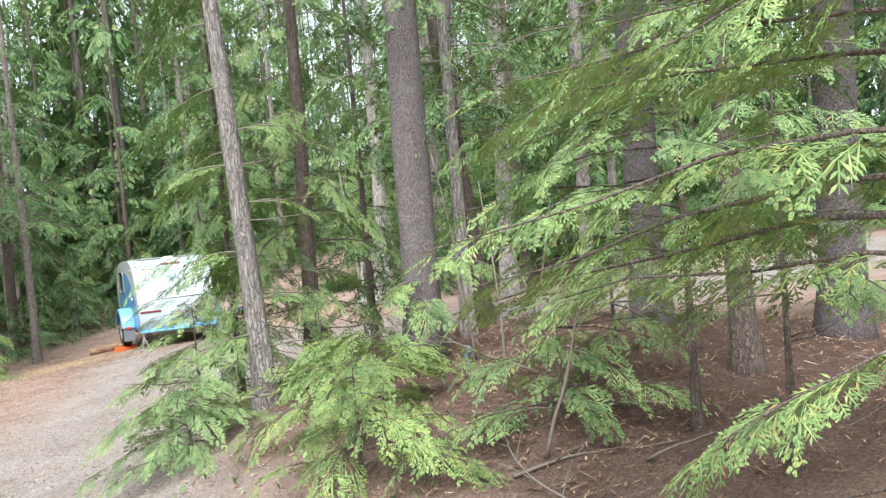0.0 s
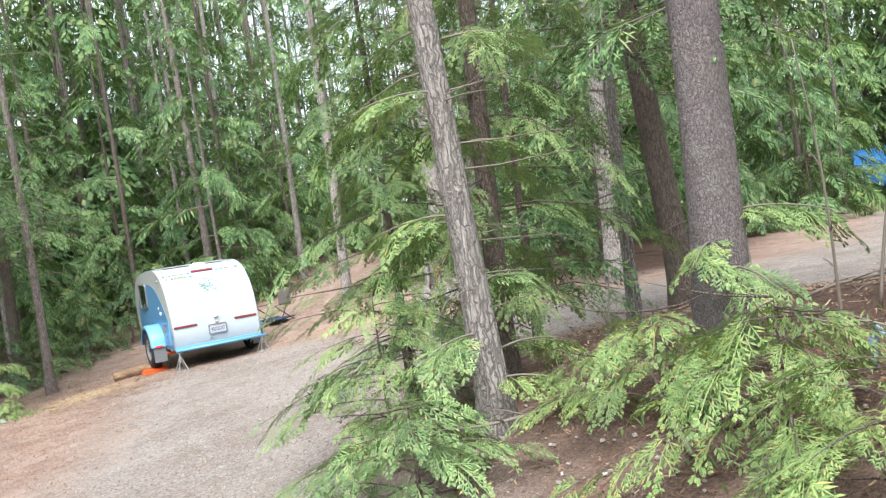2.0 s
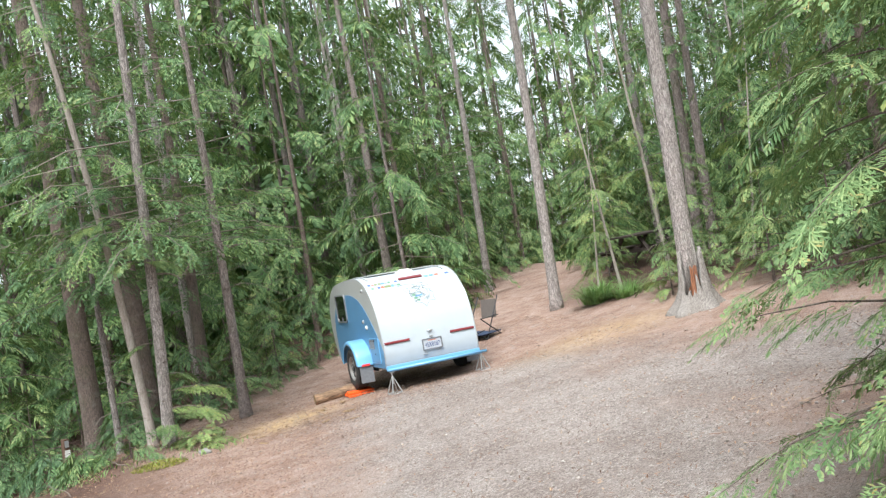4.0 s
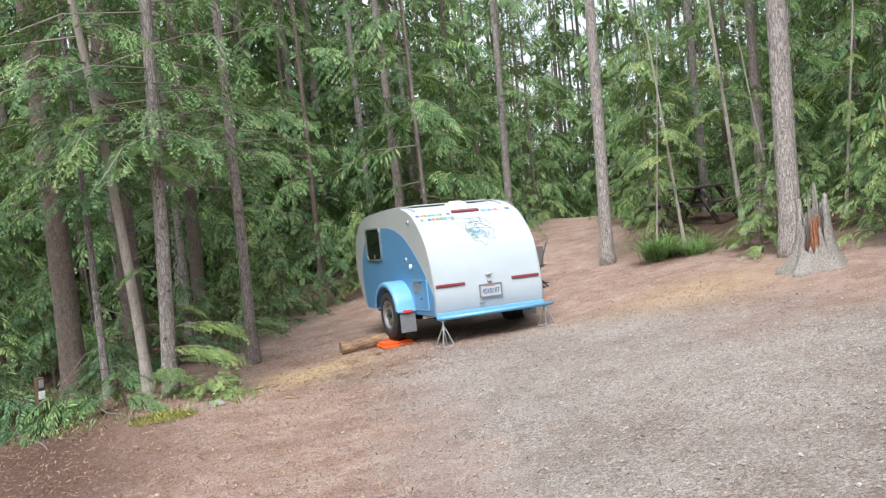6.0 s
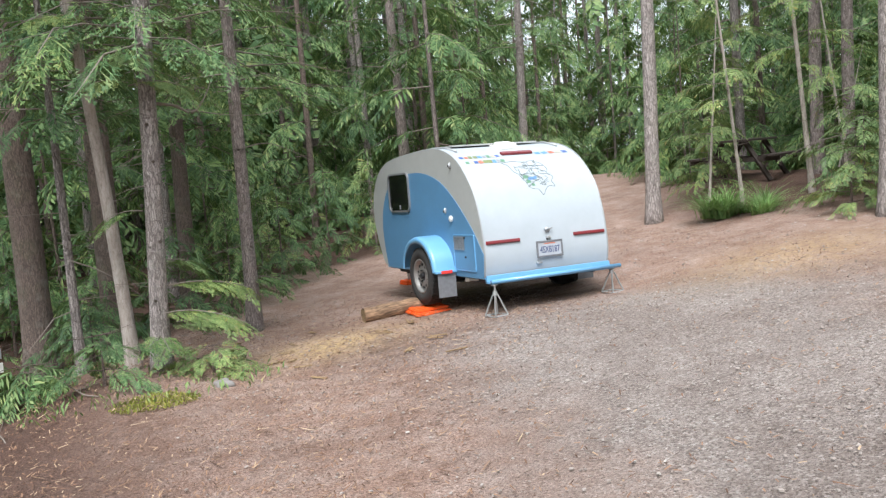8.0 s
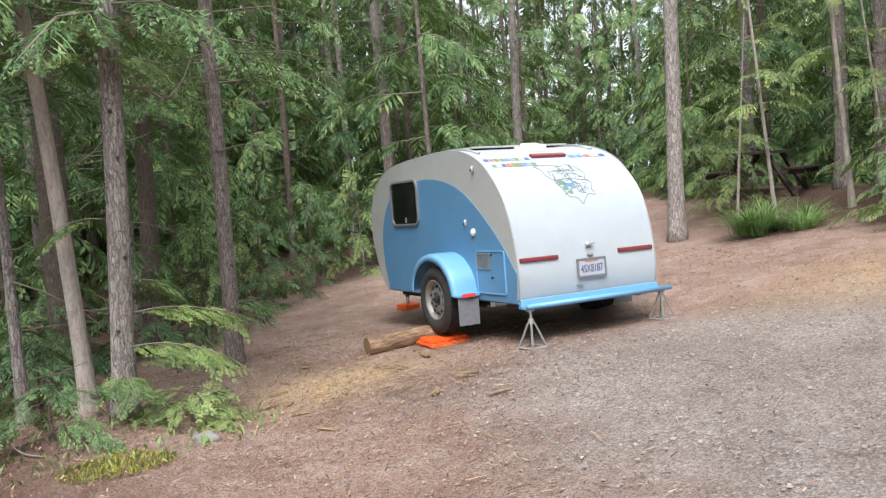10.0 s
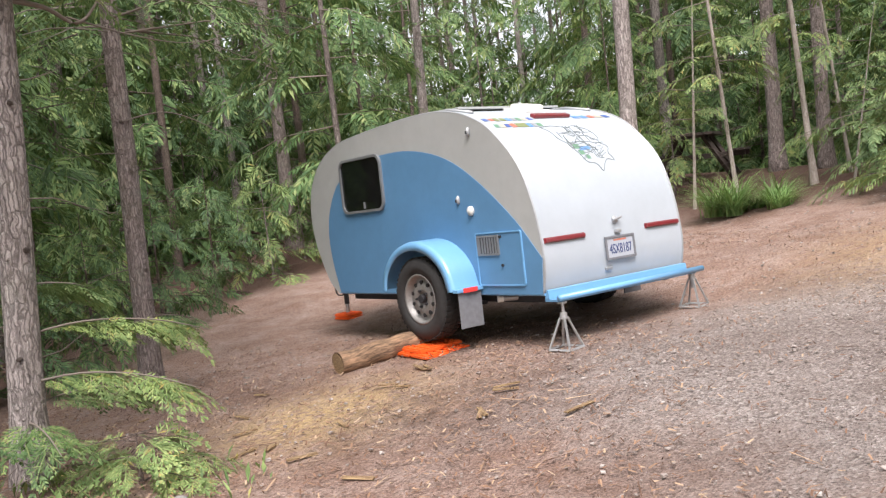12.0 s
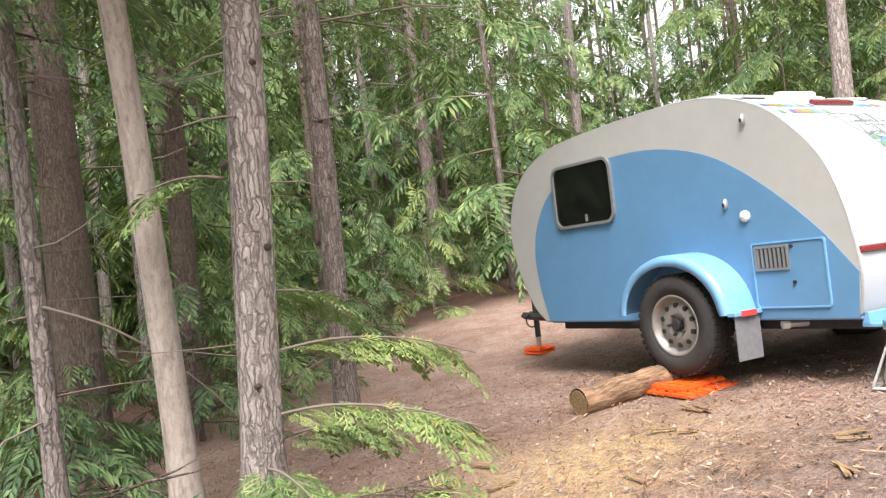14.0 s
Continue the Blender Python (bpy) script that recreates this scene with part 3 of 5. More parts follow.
    limbs = fast_mesh("limbs", [tuple(v) for v in lv], lq, M["twig"] if bark_mat is not M["bark_cedar"] else bark_mat, True) if lv else None
    crown = None
    if roots:
        order = list(range(len(roots)))
        rng.shuffle(order)
        cv, cq = place_fronds(kind, [roots[i] for i in order], [ways[i] for i in order], [sizes[i] for i in order], [rolls[i] for i in order], droop * 0.9)
        crown = fast_mesh("crown", cv, cq, leaf_mat)
    return trunk, limbs, crown


def tree(meshes, x, y, turn=0.0, scale=1.0, name="conifer_tree", label="", group="", category="tree"):
    ob = new(name)
    ob.empty_display_size = 0.2
    ob.matrix_basis = Matrix.Translation((x, y, float(ground_z(x, y)) - 0.03)) @ Matrix.Rotation(turn, 4, "Z") @ Matrix.Diagonal((scale, scale, scale, 1))
    for part_name, me in zip(("trunk", "branchwork", "crown"), meshes):
        if me:
            p = put(part_name, me, ob)
            if part_name != "trunk":
                tagged(p, kind="stuff")
    return tagged(ob, label, category, group)


placed = []


def stand(seed, x, y, h, dia, crown_from, reach, branches, leaf_key, bark_key, lean, label, name="conifer_tree", twigs=16, seg=14, kind="mid", per=8, size=0.45, **more):
    """A tree with a place of its own."""
    placed.append((x, y))
    return tree(tree_meshes(seed, kind, h, dia, crown_from, reach, branches, M[leaf_key], M[bark_key], lean, per, size, twigs, seg, **more), x, y, label=label, name=name)


# trees that stand by themselves along the walk: place, lean, thickness
stand(11, -1.6, 19.22, 10, 0.13, 3.0, 1.7, 44, "cedar_leaf", "bark_pale", (-0.08, -0.06), "pale smooth-barked tree leaning over the pad's edge", "leaning_tree", 6, 18, bend=0.16, kind="close", low=2.0)
stand(12, -1.37, 18.92, 13, 0.18, 3.1, 2.0, 50, "cedar_leaf", "bark_grey", (0.05, -0.02), "grey flaky-barked conifer with small green shoots", "conifer_tree", 22, 20, kind="close", low=2.0)
stand(13, -0.05, 21.11, 13, 0.175, 3.0, 1.9, 50, "cedar_leaf", "bark_fir", (0.01, 0.0), "brown-barked conifer with dead twigs at the pad's edge", "conifer_tree", 26, 18, kind="close", low=2.0)
stand(14, -2.5, 21.2, 14, 0.36, 2.8, 2.4, 50, "hemlock_leaf", "bark_cedar", (0.0, 0.0), "dark-trunked cedar behind the pad's edge", "cedar_tree", 18, 18, kind="close")
stand(15, -0.5, 23.6, 13, 0.25, 2.6, 2.2, 50, "hemlock_leaf", "bark_cedar", (0.02, 0.02), "dark slender cedar in the forest edge", "cedar_tree", 20)
stand(16, -2.08, 19.6, 8, 0.1, 2.6, 1.3, 36, "hemlock_leaf", "bark_grey", (0.0, 0.02), "thin grey tree in the forest edge", "thin_tree", 22, 10)
stand(25, -1.6, 22.5, 14, 0.36, 3.0, 2.2, 46, "hemlock_leaf", "bark_cedar", (0.0, 0.01), "thick dark cedar trunk inside the forest edge", "cedar_tree", 18, 18, kind="close")
stand(17, 6.44, 21.49, 16, 0.23, 6.2, 1.9, 40, "hemlock_leaf", "bark_grey", (0.02, 0.0), "straight grey trunk beside the trail", "pine_tree", 6, 18, bend=0.05)
stand(18, 7.0, 17.6, 16, 0.31, 5.4, 2.2, 46, "cedar_leaf", "bark_grey", (0.02, 0.01), "thick grey conifer standing behind the stump", "conifer_tree", 8, 18)
stand(19, 10.0, 20.86, 14, 0.21, 4.6, 1.9, 40, "cedar_leaf", "bark_fir", (0.04, 0.02), "slender brown conifer on the bank", "conifer_tree", 10)
stand(20, 10.41, 21.9, 14, 0.24, 4.2, 1.9, 40, "cedar_leaf", "bark_fir", (0.04, 0.03), "slender brown conifer on the bank", "conifer_tree", 10)
stand(21, 5.0, 28.4, 14, 0.26, 3.4, 2.2, 46, "hemlock_leaf", "bark_fir", (-0.01, 0.02), "brown conifer in the woods behind the trailer", "conifer_tree", 14)
stand(22, 7.4, 27.3, 14, 0.2, 3.4, 2.0, 44, "hemlock_leaf", "bark_grey", (0.02, 0.0), "grey conifer beside the trail", "conifer_tree", 14)
stand(23, 8.84, 12.6, 15, 0.26, 2.6, 2.3, 50, "cedar_leaf", "bark_grey", (0.04, 0.01), "grey conifer beside the gravel loop", "conifer_tree", 14)
stand(24, 7.4, 12.9, 15, 0.3, 2.4, 2.3, 50, "cedar_leaf", "bark_grey", (0.04, 0.01), "grey conifer beside the gravel loop", "conifer_tree", 14)


def knots(x, y, lean, dia, heights, mat_key):
    """Dark knots on a trunk, as parts of the tree last placed."""
    owner = [o for o in scene.objects if o.type == "EMPTY" and abs(o.location.x - x) < 0.01 and abs(o.location.y - y) < 0.01][0]
    for i, z in enumerate(heights):
        a = -1.9 + 1.1 * math.sin(i * 2.3)
        bm = bmesh.new()
        bmesh.ops.create_icosphere(bm, subdivisions=2, radius=1)
        for v in bm.verts:
            v.co *= 1 + 0.3 * noise.noise(v.co * 2 + Vector((i, 0, 0)))
        r = dia * 0.47 * (1 - 0.04 * z)
        part("knot", bm, M[mat_key], owner, "", True, pose(lean[0] * z + r * math.cos(a), lean[1] * z + r * math.sin(a), z) @ Matrix.Diagonal((0.017, 0.017, 0.012 + 0.004 * (i % 3), 1)))


knots(-1.37, 18.92, (0.05, -0.02), 0.21, (0.7, 1.25, 1.6, 2.0, 2.35), "bark_cedar")
knots(-0.05, 21.11, (0.01, 0.0), 0.2, (0.6, 1.1, 1.45, 1.9, 2.3, 2.6), "bark_cedar")


def dead_limb(x, y, z, pts, r0):
    """A bare crooked limb, as a part of the tree that stands at x, y."""
    owner = [o for o in scene.objects if o.type == "EMPTY" and abs(o.location.x - x) < 0.01 and abs(o.location.y - y) < 0.01][0]
    fine = spline(pts, 5)
    v, q = tube(fine, [r0 * (1 - 0.8 * i / len(fine)) for i in range(len(fine))], 8)
    put("dead_limb", fast_mesh("dead_limb", [tuple(c) for c in v], q, M["twig"], True), owner, pose(0, 0, z))


dead_limb(-1.37, 18.92, 2.55, [(0.13, -0.05, 0), (0.38, 0.0, -0.03), (0.55, 0.05, -0.1), (0.68, 0.08, 0.02), (0.8, 0.12, 0.25)], 0.017)
dead_limb(-1.37, 18.92, 2.5, [(0.5, 0.04, -0.02), (0.9, 0.2, -0.08), (1.3, 0.4, -0.08), (1.75, 0.6, 0.02)], 0.006)
dead_limb(-0.05, 21.11, 2.3, [(0.0, -0.08, 0), (0.35, -0.2, 0.05), (0.7, -0.25, -0.1), (1.0, -0.3, -0.3)], 0.007)
dead_limb(-2.08, 19.6, 1.2, [(0.0, 0, 0), (0.3, -0.1, -0.15), (0.6, -0.1, -0.4), (0.85, -0.15, -0.7)], 0.008)


def spray_bough(x, y, z, az, ln, n, seed, key="bright_leaf"):
    """A low bough with flat sprays, as a part of the tree that stands at x, y."""
    owner = [o for o in scene.objects if o.type == "EMPTY" and abs(o.location.x - x) < 0.01 and abs(o.location.y - y) < 0.01][0]
    rnd = random.Random(seed)
    out = Vector((math.cos(az), math.sin(az), 0))
    pts = spline([out * ln * t + Vector((0, 0, ln * (0.22 * t - 0.34 * t * t))) for t in (0, 0.35, 0.7, 1)], 4)
    v, q = tube(pts, [0.008 * (1 - 0.8 * i / len(pts)) for i in range(len(pts))], 6)
    bough = put("bough", fast_mesh("bough", [tuple(p) for p in v], q, M["twig"], True), owner, pose(0, 0, z))
    roots, ways, sizes, rolls = [], [], [], []
    for i in range(n):
        k = int((0.25 + 0.72 * i / n) * (len(pts) - 2))
        w = Matrix.Rotation((1 if i % 2 else -1) * rnd.uniform(0.2, 1.0), 3, "Z") @ (pts[k + 1] - pts[k]).normalized()
        roots.append(tuple(pts[k]))
        ways.append(tuple((w + Vector((0, 0, rnd.uniform(-0.25, 0.05)))).normalized()))
        sizes.append(rnd.uniform(0.2, 0.34))
        rolls.append(rnd.gauss(0, 0.25))
    cv, cq = place_fronds("near", roots, ways, sizes, rolls, 0.25)
    put("spray", fast_mesh("spray", cv, cq, M[key]), bough)


spray_bough(-1.37, 18.92, 2.72, -0.7, 0.6, 15, 1)
spray_bough(-1.37, 18.92, 2.75, -2.4, 0.5, 9, 2)
spray_bough(-1.37, 18.92, 1.05, 0.1, 0.45, 7, 3)
spray_bough(-1.37, 18.92, 1.55, -2.9, 0.35, 5, 4, "cedar_leaf")
spray_bough(-1.37, 18.92, 0.8, -0.2, 1.0, 20, 8)
spray_bough(-1.37, 18.92, 0.55, -0.65, 0.95, 18, 9)
spray_bough(-1.37, 18.92, 0.42, 0.3, 0.75, 12, 10)
spray_bough(-1.37, 18.92, 0.35, -1.5, 0.6, 9, 11, "cedar_leaf")
spray_bough(-1.6, 19.22, 3.0, -1.2, 0.8, 14, 5)
spray_bough(-1.6, 19.22, 3.35, -2.3, 0.9, 14, 6)
spray_bough(-0.05, 21.11, 0.7, -0.4, 0.4, 6, 7, "cedar_leaf")

# the wooded mound beside the drive, close to the walk
stand(31, 1.64, 6.99, 8, 0.185, 1.2, 1.0, 20, "cedar_leaf", "bark_grey", (-0.04, 0.03), "leaning cedar with shaggy grey-brown bark", "cedar_tree", 20, 28, "near", 9, 0.3, droop=0.45, sectors=[(0.6, 2.9)], bend=0.06, low=1.0)
stand(32, 2.4, 8.1, 7.5, 0.17, 0.4, 1.25, 50, "bright_leaf", "bark_cedar", (0.02, -0.02), "dark cedar clothed in green sprays to the ground", "cedar_tree", 18, 16, "near", 10, 0.3, droop=0.45, low=1.2)
stand(33, 2.8, 6.3, 15, 0.3, 5.2, 2.2, 34, "hemlock_leaf", "bark_spruce", (0.0, -0.02), "stout fir with rough purplish brown bark", "fir_tree", 10, 30)
stand(34, 4.37, 8.25, 10, 0.24, 2.2, 1.7, 44, "cedar_leaf", "bark_cedar", (-0.05, 0.06), "dark cedar on the wooded mound", "cedar_tree", 18, 16, kind="close")
stand(35, 5.01, 4.15, 14, 0.31, 3.0, 2.2, 40, "cedar_leaf", "bark_spruce", (0.03, 0.0), "stout brown fir on the wooded mound", "fir_tree", 10, 18)
stand(36, 4.2, 5.2, 12, 0.28, 2.4, 1.8, 40, "cedar_leaf", "bark_spruce", (0.02, 0.02), "brown fir on the wooded mound", "fir_tree", 12, 16, kind="close")
stand(37, 3.7, 3.75, 8, 0.15, 1.8, 1.3, 36, "cedar_leaf", "bark_cedar", (0.0, 0.03), "thin cedar on the wooded mound", "cedar_tree", 14, 12, kind="close")
stand(38, 3.4, 6.7, 9, 0.12, 2.0, 1.3, 36, "cedar_leaf", "bark_grey", (0.02, 0.04), "thin grey tree on the wooded mound", "thin_tree", 20, 12, kind="close")
stand(39, 4.9, 9.6, 10, 0.14, 1.2, 1.5, 44, "cedar_leaf", "bark_grey", (0.02, 0.0), "slender cedar at the mound's far edge", "cedar_tree", 14, 12, kind="close")
stand(40, 3.5, 9.3, 6, 0.09, 0.5, 1.2, 44, "cedar_leaf", "bark_cedar", (0.0, 0.0), "bushy young cedar at the mound's far edge", "cedar_tree", 8, 10, kind="close")


for k, (z, az, ln, n) in enumerate([(0.35, -1.0, 0.55, 9), (0.5, 0.1, 0.7, 10), (0.62, -2.9, 0.5, 8), (0.9, 0.5, 0.6, 8), (1.3, 2.6, 0.6, 9), (1.7, 0.2, 0.55, 7), (2.0, 2.9, 0.6, 9), (2.3, -0.4, 0.5, 7)]):
    spray_bough(1.64, 6.99, z, az, ln, n, 20 + k)
for k, (z, az, ln, n) in enumerate([(0.5, -1.9, 0.6, 9), (0.8, -0.9, 0.7, 10), (0.65, -2.6, 0.5, 8)]):
    spray_bough(2.8, 6.3, z, az, ln, n, 40 + k)

# bushes of young cedar: low, with bright sprays
def bush(seed, x, y, h, reach, branches, kind="near", leaf_key="bright_leaf", size=0.25, per=8, droop=0.25, label="young cedar with bright green sprays", sectors=None, frm=0.08):
    me = tree_meshes(seed, kind, h, 0.02 + 0.012 * h, frm, reach, branches, M[leaf_key], M["bark_cedar"], (0, 0), per, size, 8, 8, droop, sectors, low=1.0)
    placed.append((x, y))
    return tree(me, x, y, name="young_cedar", label=label, group="young cedars", category="sapling")


bush(51, 0.95, 6.7, 0.6, 0.85, 24, label="young cedar bush at the drive's edge")
bush(52, 1.95, 5.2, 0.62, 0.95, 20, label="young cedar bush below the stout fir")
bush(75, 2.4, 1.45, 2.9, 1.9, 15, label="young cedar with long pale boughs reaching over the walk", size=0.27, per=20, droop=0.2, sectors=[(1.75, 3.1)], frm=1.05)
bush(53, 2.5, 3.9, 0.55, 0.8, 10)
bush(54, 2.9, 2.7, 1.9, 0.8, 14, frm=0.8)
bush(55, 1.5, 4.4, 0.75, 0.8, 16)
bush(74, 2.1, 6.1, 0.5, 0.8, 16)
bush(56, 1.7, 8.25, 4.4, 1.0, 66, label="bushy cedar beside the leaning trunk", size=0.3)
bush(70, 1.2, 7.55, 1.15, 0.75, 22)
bush(71, 2.9, 3.3, 2.3, 1.35, 22, label="young cedar with long level boughs over the bank", size=0.25, per=14, droop=0.22, sectors=[(1.6, 4.4)], frm=0.9)
bush(72, 3.4, 2.1, 1.6, 0.9, 12, frm=0.5)
bush(73, 3.4, 4.6, 0.9, 0.8, 13)
bush(57, -0.95, 18.45, 0.3, 0.5, 9, label="young cedar sprawling at the pad's edge", droop=0.15)
bush(59, -1.9, 18.4, 0.5, 0.6, 8, leaf_key="cedar_leaf")
bush(60, 7.7, 18.6, 1.3, 0.9, 18, "mid", size=0.36)
bush(61, 9.0, 19.3, 1.6, 1.0, 20, "mid", size=0.36)
bush(63, 9.2, 18.2, 1.2, 1.0, 16, "mid", size=0.36)
bush(66, 7.1, 18.3, 0.8, 0.6, 10, "mid", size=0.3)
bush(68, 8.0, 16.8, 1.8, 1.1, 20, "mid", size=0.38)
bush(69, 7.9, 15.3, 2.4, 1.2, 24, "mid", "cedar_leaf", 0.38)

# thin half-bare saplings on the bank beside the grass
for k, (x, y, h, dia, lean) in enumerate([(7.55, 20.7, 5.5, 0.06, (-0.1, 0.02)), (8.35, 20.1, 6.5, 0.085, (-0.07, 0.03)), (8.0, 19.4, 2.2, 0.03, (0.25, -0.05)), (8.9, 19.9, 4.5, 0.05, (-0.12, 0.05)), (7.3, 21.2, 4.0, 0.045, (0.1, 0.0)), (9.4, 18.9, 5.0, 0.06, (0.16, 0.02))]):
    stand(140 + k, x, y, h, dia, h * 0.3, 0.9, 14, "bright_leaf", "bark_pale", lean, "thin pale sapling on the bank with sparse sprays", "sapling", 14, 8, size=0.36, per=6)

# undergrowth that closes the forest's edge beside the pad
for k, (x, y, h, reach) in enumerate([(-1.95, 20.3, 0.8, 0.7), (-3.1, 20.0, 0.6, 0.6), (-2.55, 18.95, 0.4, 0.5), (-0.75, 22.5, 1.5, 0.9), (-1.7, 22.9, 1.6, 1.0), (0.05, 23.2, 1.6, 0.9),
                                      (1.0, 23.9, 1.8, 0.9), (2.1, 25.0, 1.8, 1.0), (-3.5, 21.6, 1.4, 1.0), (-2.9, 23.4, 1.8, 1.1), (-3.9, 20.9, 0.8, 0.7), (3.3, 26.6, 1.7, 1.0)]):
    bush(120 + k, x, y, h, reach, 22, "mid", "cedar_leaf" if k % 3 == 2 else "hemlock_leaf", 0.34, 8, 0.35, "young cedar in the undergrowth of the forest's edge")

# the forest round the clearing: a few kinds, each repeated
KINDS = []
for i, (key, lk, h, dia, frm, rch, nb) in enumerate([
        ("mid", "hemlock_leaf", 14, 0.17, 1.9, 2.4, 28), ("mid", "cedar_leaf", 13, 0.15, 1.3, 2.3, 28), ("mid", "cedar_leaf", 9, 0.1, 0.8, 1.8, 26),
        ("mid", "hemlock_leaf", 16, 0.2, 2.8, 2.5, 26), ("mid", "cedar_leaf", 5, 0.06, 0.3, 1.4, 24),
        ("mid", "bright_leaf", 1.5, 0.03, 0.05, 0.75, 14),
        ("far", "hemlock_leaf", 18, 0.2, 2.0, 2.7, 36), ("far", "cedar_leaf", 16, 0.18, 1.2, 2.6, 36), ("far", "hemlock_leaf", 20, 0.24, 3.0, 2.7, 34), ("far", "cedar_leaf", 8, 0.1, 0.4, 2.1, 28)]):
    KINDS.append(tree_meshes(80 + i, key, h, dia, frm, rch, nb, M[lk], M[("bark_grey", "bark_cedar", "bark_fir")[i % 3]], (0.015, 0.01), (11 if h > 3 else 6) if key != "far" else 8, (0.66 if h > 3 else 0.36) if key != "far" else 0.98, 18 if key != "far" else 0, 8 if key != "far" else 5, low=(1.7 if h > 3 else 1.0) if key != "far" else 1.75, droop=0.34, hang=0.04))
FOREST_LABELS = ["tall hemlock with dark drooping boughs", "tall cedar with green drooping sprays", "slender young cedar in the woods", "tall grey-trunked conifer with a bare lower stem", "small cedar in the undergrowth", "low bright cedar shrub at the forest's edge",
                 "tall hemlock deep in the woods", "tall cedar deep in the woods", "tall bare-stemmed conifer deep in the woods", "small cedar deep in the woods"]
placed += [(9.6, 22.6), (6.45, 16.7), (6.7, 20.1), (9.0, 21.6)]
rng = random.Random(5)
WALKED = [(0.0, 0.0), (-1.4, 5.6), (-2.0, 9.9), (-2.4, 15.4)]


def in_view(x, y):
    """Whether the walk looks that way."""
    return y > 0.52 * x - 1.5 and x > -4.4 - 0.13 * max(0, y - 5.6) and y > 15 - 3 * (x + 3) * (x < -3)


def seed_forest(tries, gap, near, far, kinds, seen=True):
    for _ in range(tries):
        x, y = rng.uniform(-28, 40), rng.uniform(-22, 52)
        out = float(bare(x, y))
        if not near <= out < far or in_view(x, y) != seen or (0.4 < x < 6.2 and 0.5 < y < 10.2) or math.hypot(x - 2, y - 13) > 42 or math.hypot(x - 23.1, y - 19.2) < 3.2 or float(to_line(x, y, [(16, 13.3), (22, 18.3)])) < 1.2:
            continue
        if float(to_line(x, y, WALKED)) < (5.0 if seen else 3.0) or any((x - p) ** 2 + (y - q) ** 2 < gap * gap for p, q in placed):
            continue
        k = rng.choice(kinds)
        tree(KINDS[k], x, y, rng.random() * 6.28, rng.uniform(0.8, 1.2), "forest_tree", FOREST_LABELS[k], "forest trees")
        placed.append((x, y))


for x, y, k in ((17.5, 16.5, 2), (15.0, 15.4, 4), (19.6, 17.9, 4), (16.2, 16.6, 1)):
    tree(KINDS[k], x, y, x, 1.0, "forest_tree", FOREST_LABELS[k], "forest trees")
    placed.append((x, y))
seed_forest(9000, 1.42, 0.7, 6.0, [0, 1, 1, 2, 2, 3, 4, 4])
seed_forest(6000, 0.95, 0.35, 2.6, [5])
seed_forest(12000, 2.4, 6.0, 19, [6, 7, 7, 8, 9])
# Unseen trees behind the walk, added to block light and fill reflections.
seed_forest(1500, 6, 5, 16, [6, 7, 8], False)


def far_woods():
    """The woods beyond, in one mesh: stems and boughs that close the view."""
    r = random.Random(77)
    roots, ways, sizes, rolls = [], [], [], []
    tv, tq = [], []
    for _ in range(380):
        a, d = r.uniform(-0.35, 2.25), r.uniform(24, 44)
        x, y = 0.0 + d * math.cos(a), 8 + d * math.sin(a)
        if bare(x, y) < 6:
            continue
        z0, h = float(ground_z(x, y)), r.uniform(13, 22)
        v, q = tube([(x, y, z0 - 0.2), (x + r.uniform(-.3, .3), y, z0 + h)], [r.uniform(0.09, 0.17), 0.03], 5, False)
        tq += [tuple(len(tv) + k for k in f) for f in q]
        tv += v
        for _ in range(44):
            t = r.random() ** 1.8
            az, rad = r.random() * 6.28, (1.05 - t) * r.uniform(0.3, 2.6)
            roots.append((x + rad * math.cos(az), y + rad * math.sin(az), z0 + 0.4 + t * (h - 0.4)))
            ways.append((math.cos(az) * 0.9, math.sin(az) * 0.9, -0.42))
            sizes.append(r.uniform(0.8, 1.5))
            rolls.append(r.uniform(-0.8, 0.8))
    cv, cq = place_fronds("woods", roots, ways, sizes, rolls, 0.4)
    woods = tagged(new("far_woods"), "dense dim conifer woods beyond the clearing", "woods", kind="stuff")
    tagged(put("stems", fast_mesh("stems", [tuple(v) for v in tv], tq, M["bark_fir"], True), woods), kind="stuff")
    tagged(put("boughs", fast_mesh("boughs", cv, cq, M["cedar_leaf"]), woods), kind="stuff")


far_woods()


# ---- the teardrop trailer ----
HALF = 0.774
OUTLINE = [(0.03, 0.445), (0.0, 0.6), (0.0, 0.76), (0.05, 1.07), (0.165, 1.37), (0.39, 1.625), (0.60, 1.76), (0.86, 1.845), (1.16, 1.88), (1.68, 1.874), (2.3, 1.838), (2.6, 1.79), (2.87, 1.67), (3.05, 1.48), (3.13, 1.24), (3.1, 0.94), (2.93, 0.58), (2.78, 0.445)]
BLUE = [(0.0, 0.70), (0.242, 0.985), (0.593, 1.285), (0.93, 1.49), (1.3, 1.6), (1.69, 1.635), (2.17, 1.6), (2.54, 1.475), (2.75, 1.25), (2.83, 1.0), (2.81, 0.73), (2.73, 0.445)]


def side_shape(bm, line, x, thick):
    """A flat panel in the side's plane with a given outline of (y, z)."""
    a = [bm.verts.new((x, p[0], p[1])) for p in line]
    b = [bm.verts.new((x + thick, p[0], p[1])) for p in line]
    bm.faces.new(a)
    bm.faces.new(b[::-1])
    for i in range(len(line)):
        j = (i + 1) % len(line)
        bm.faces.new((a[i], a[j], b[j], b[i]))
    return bm


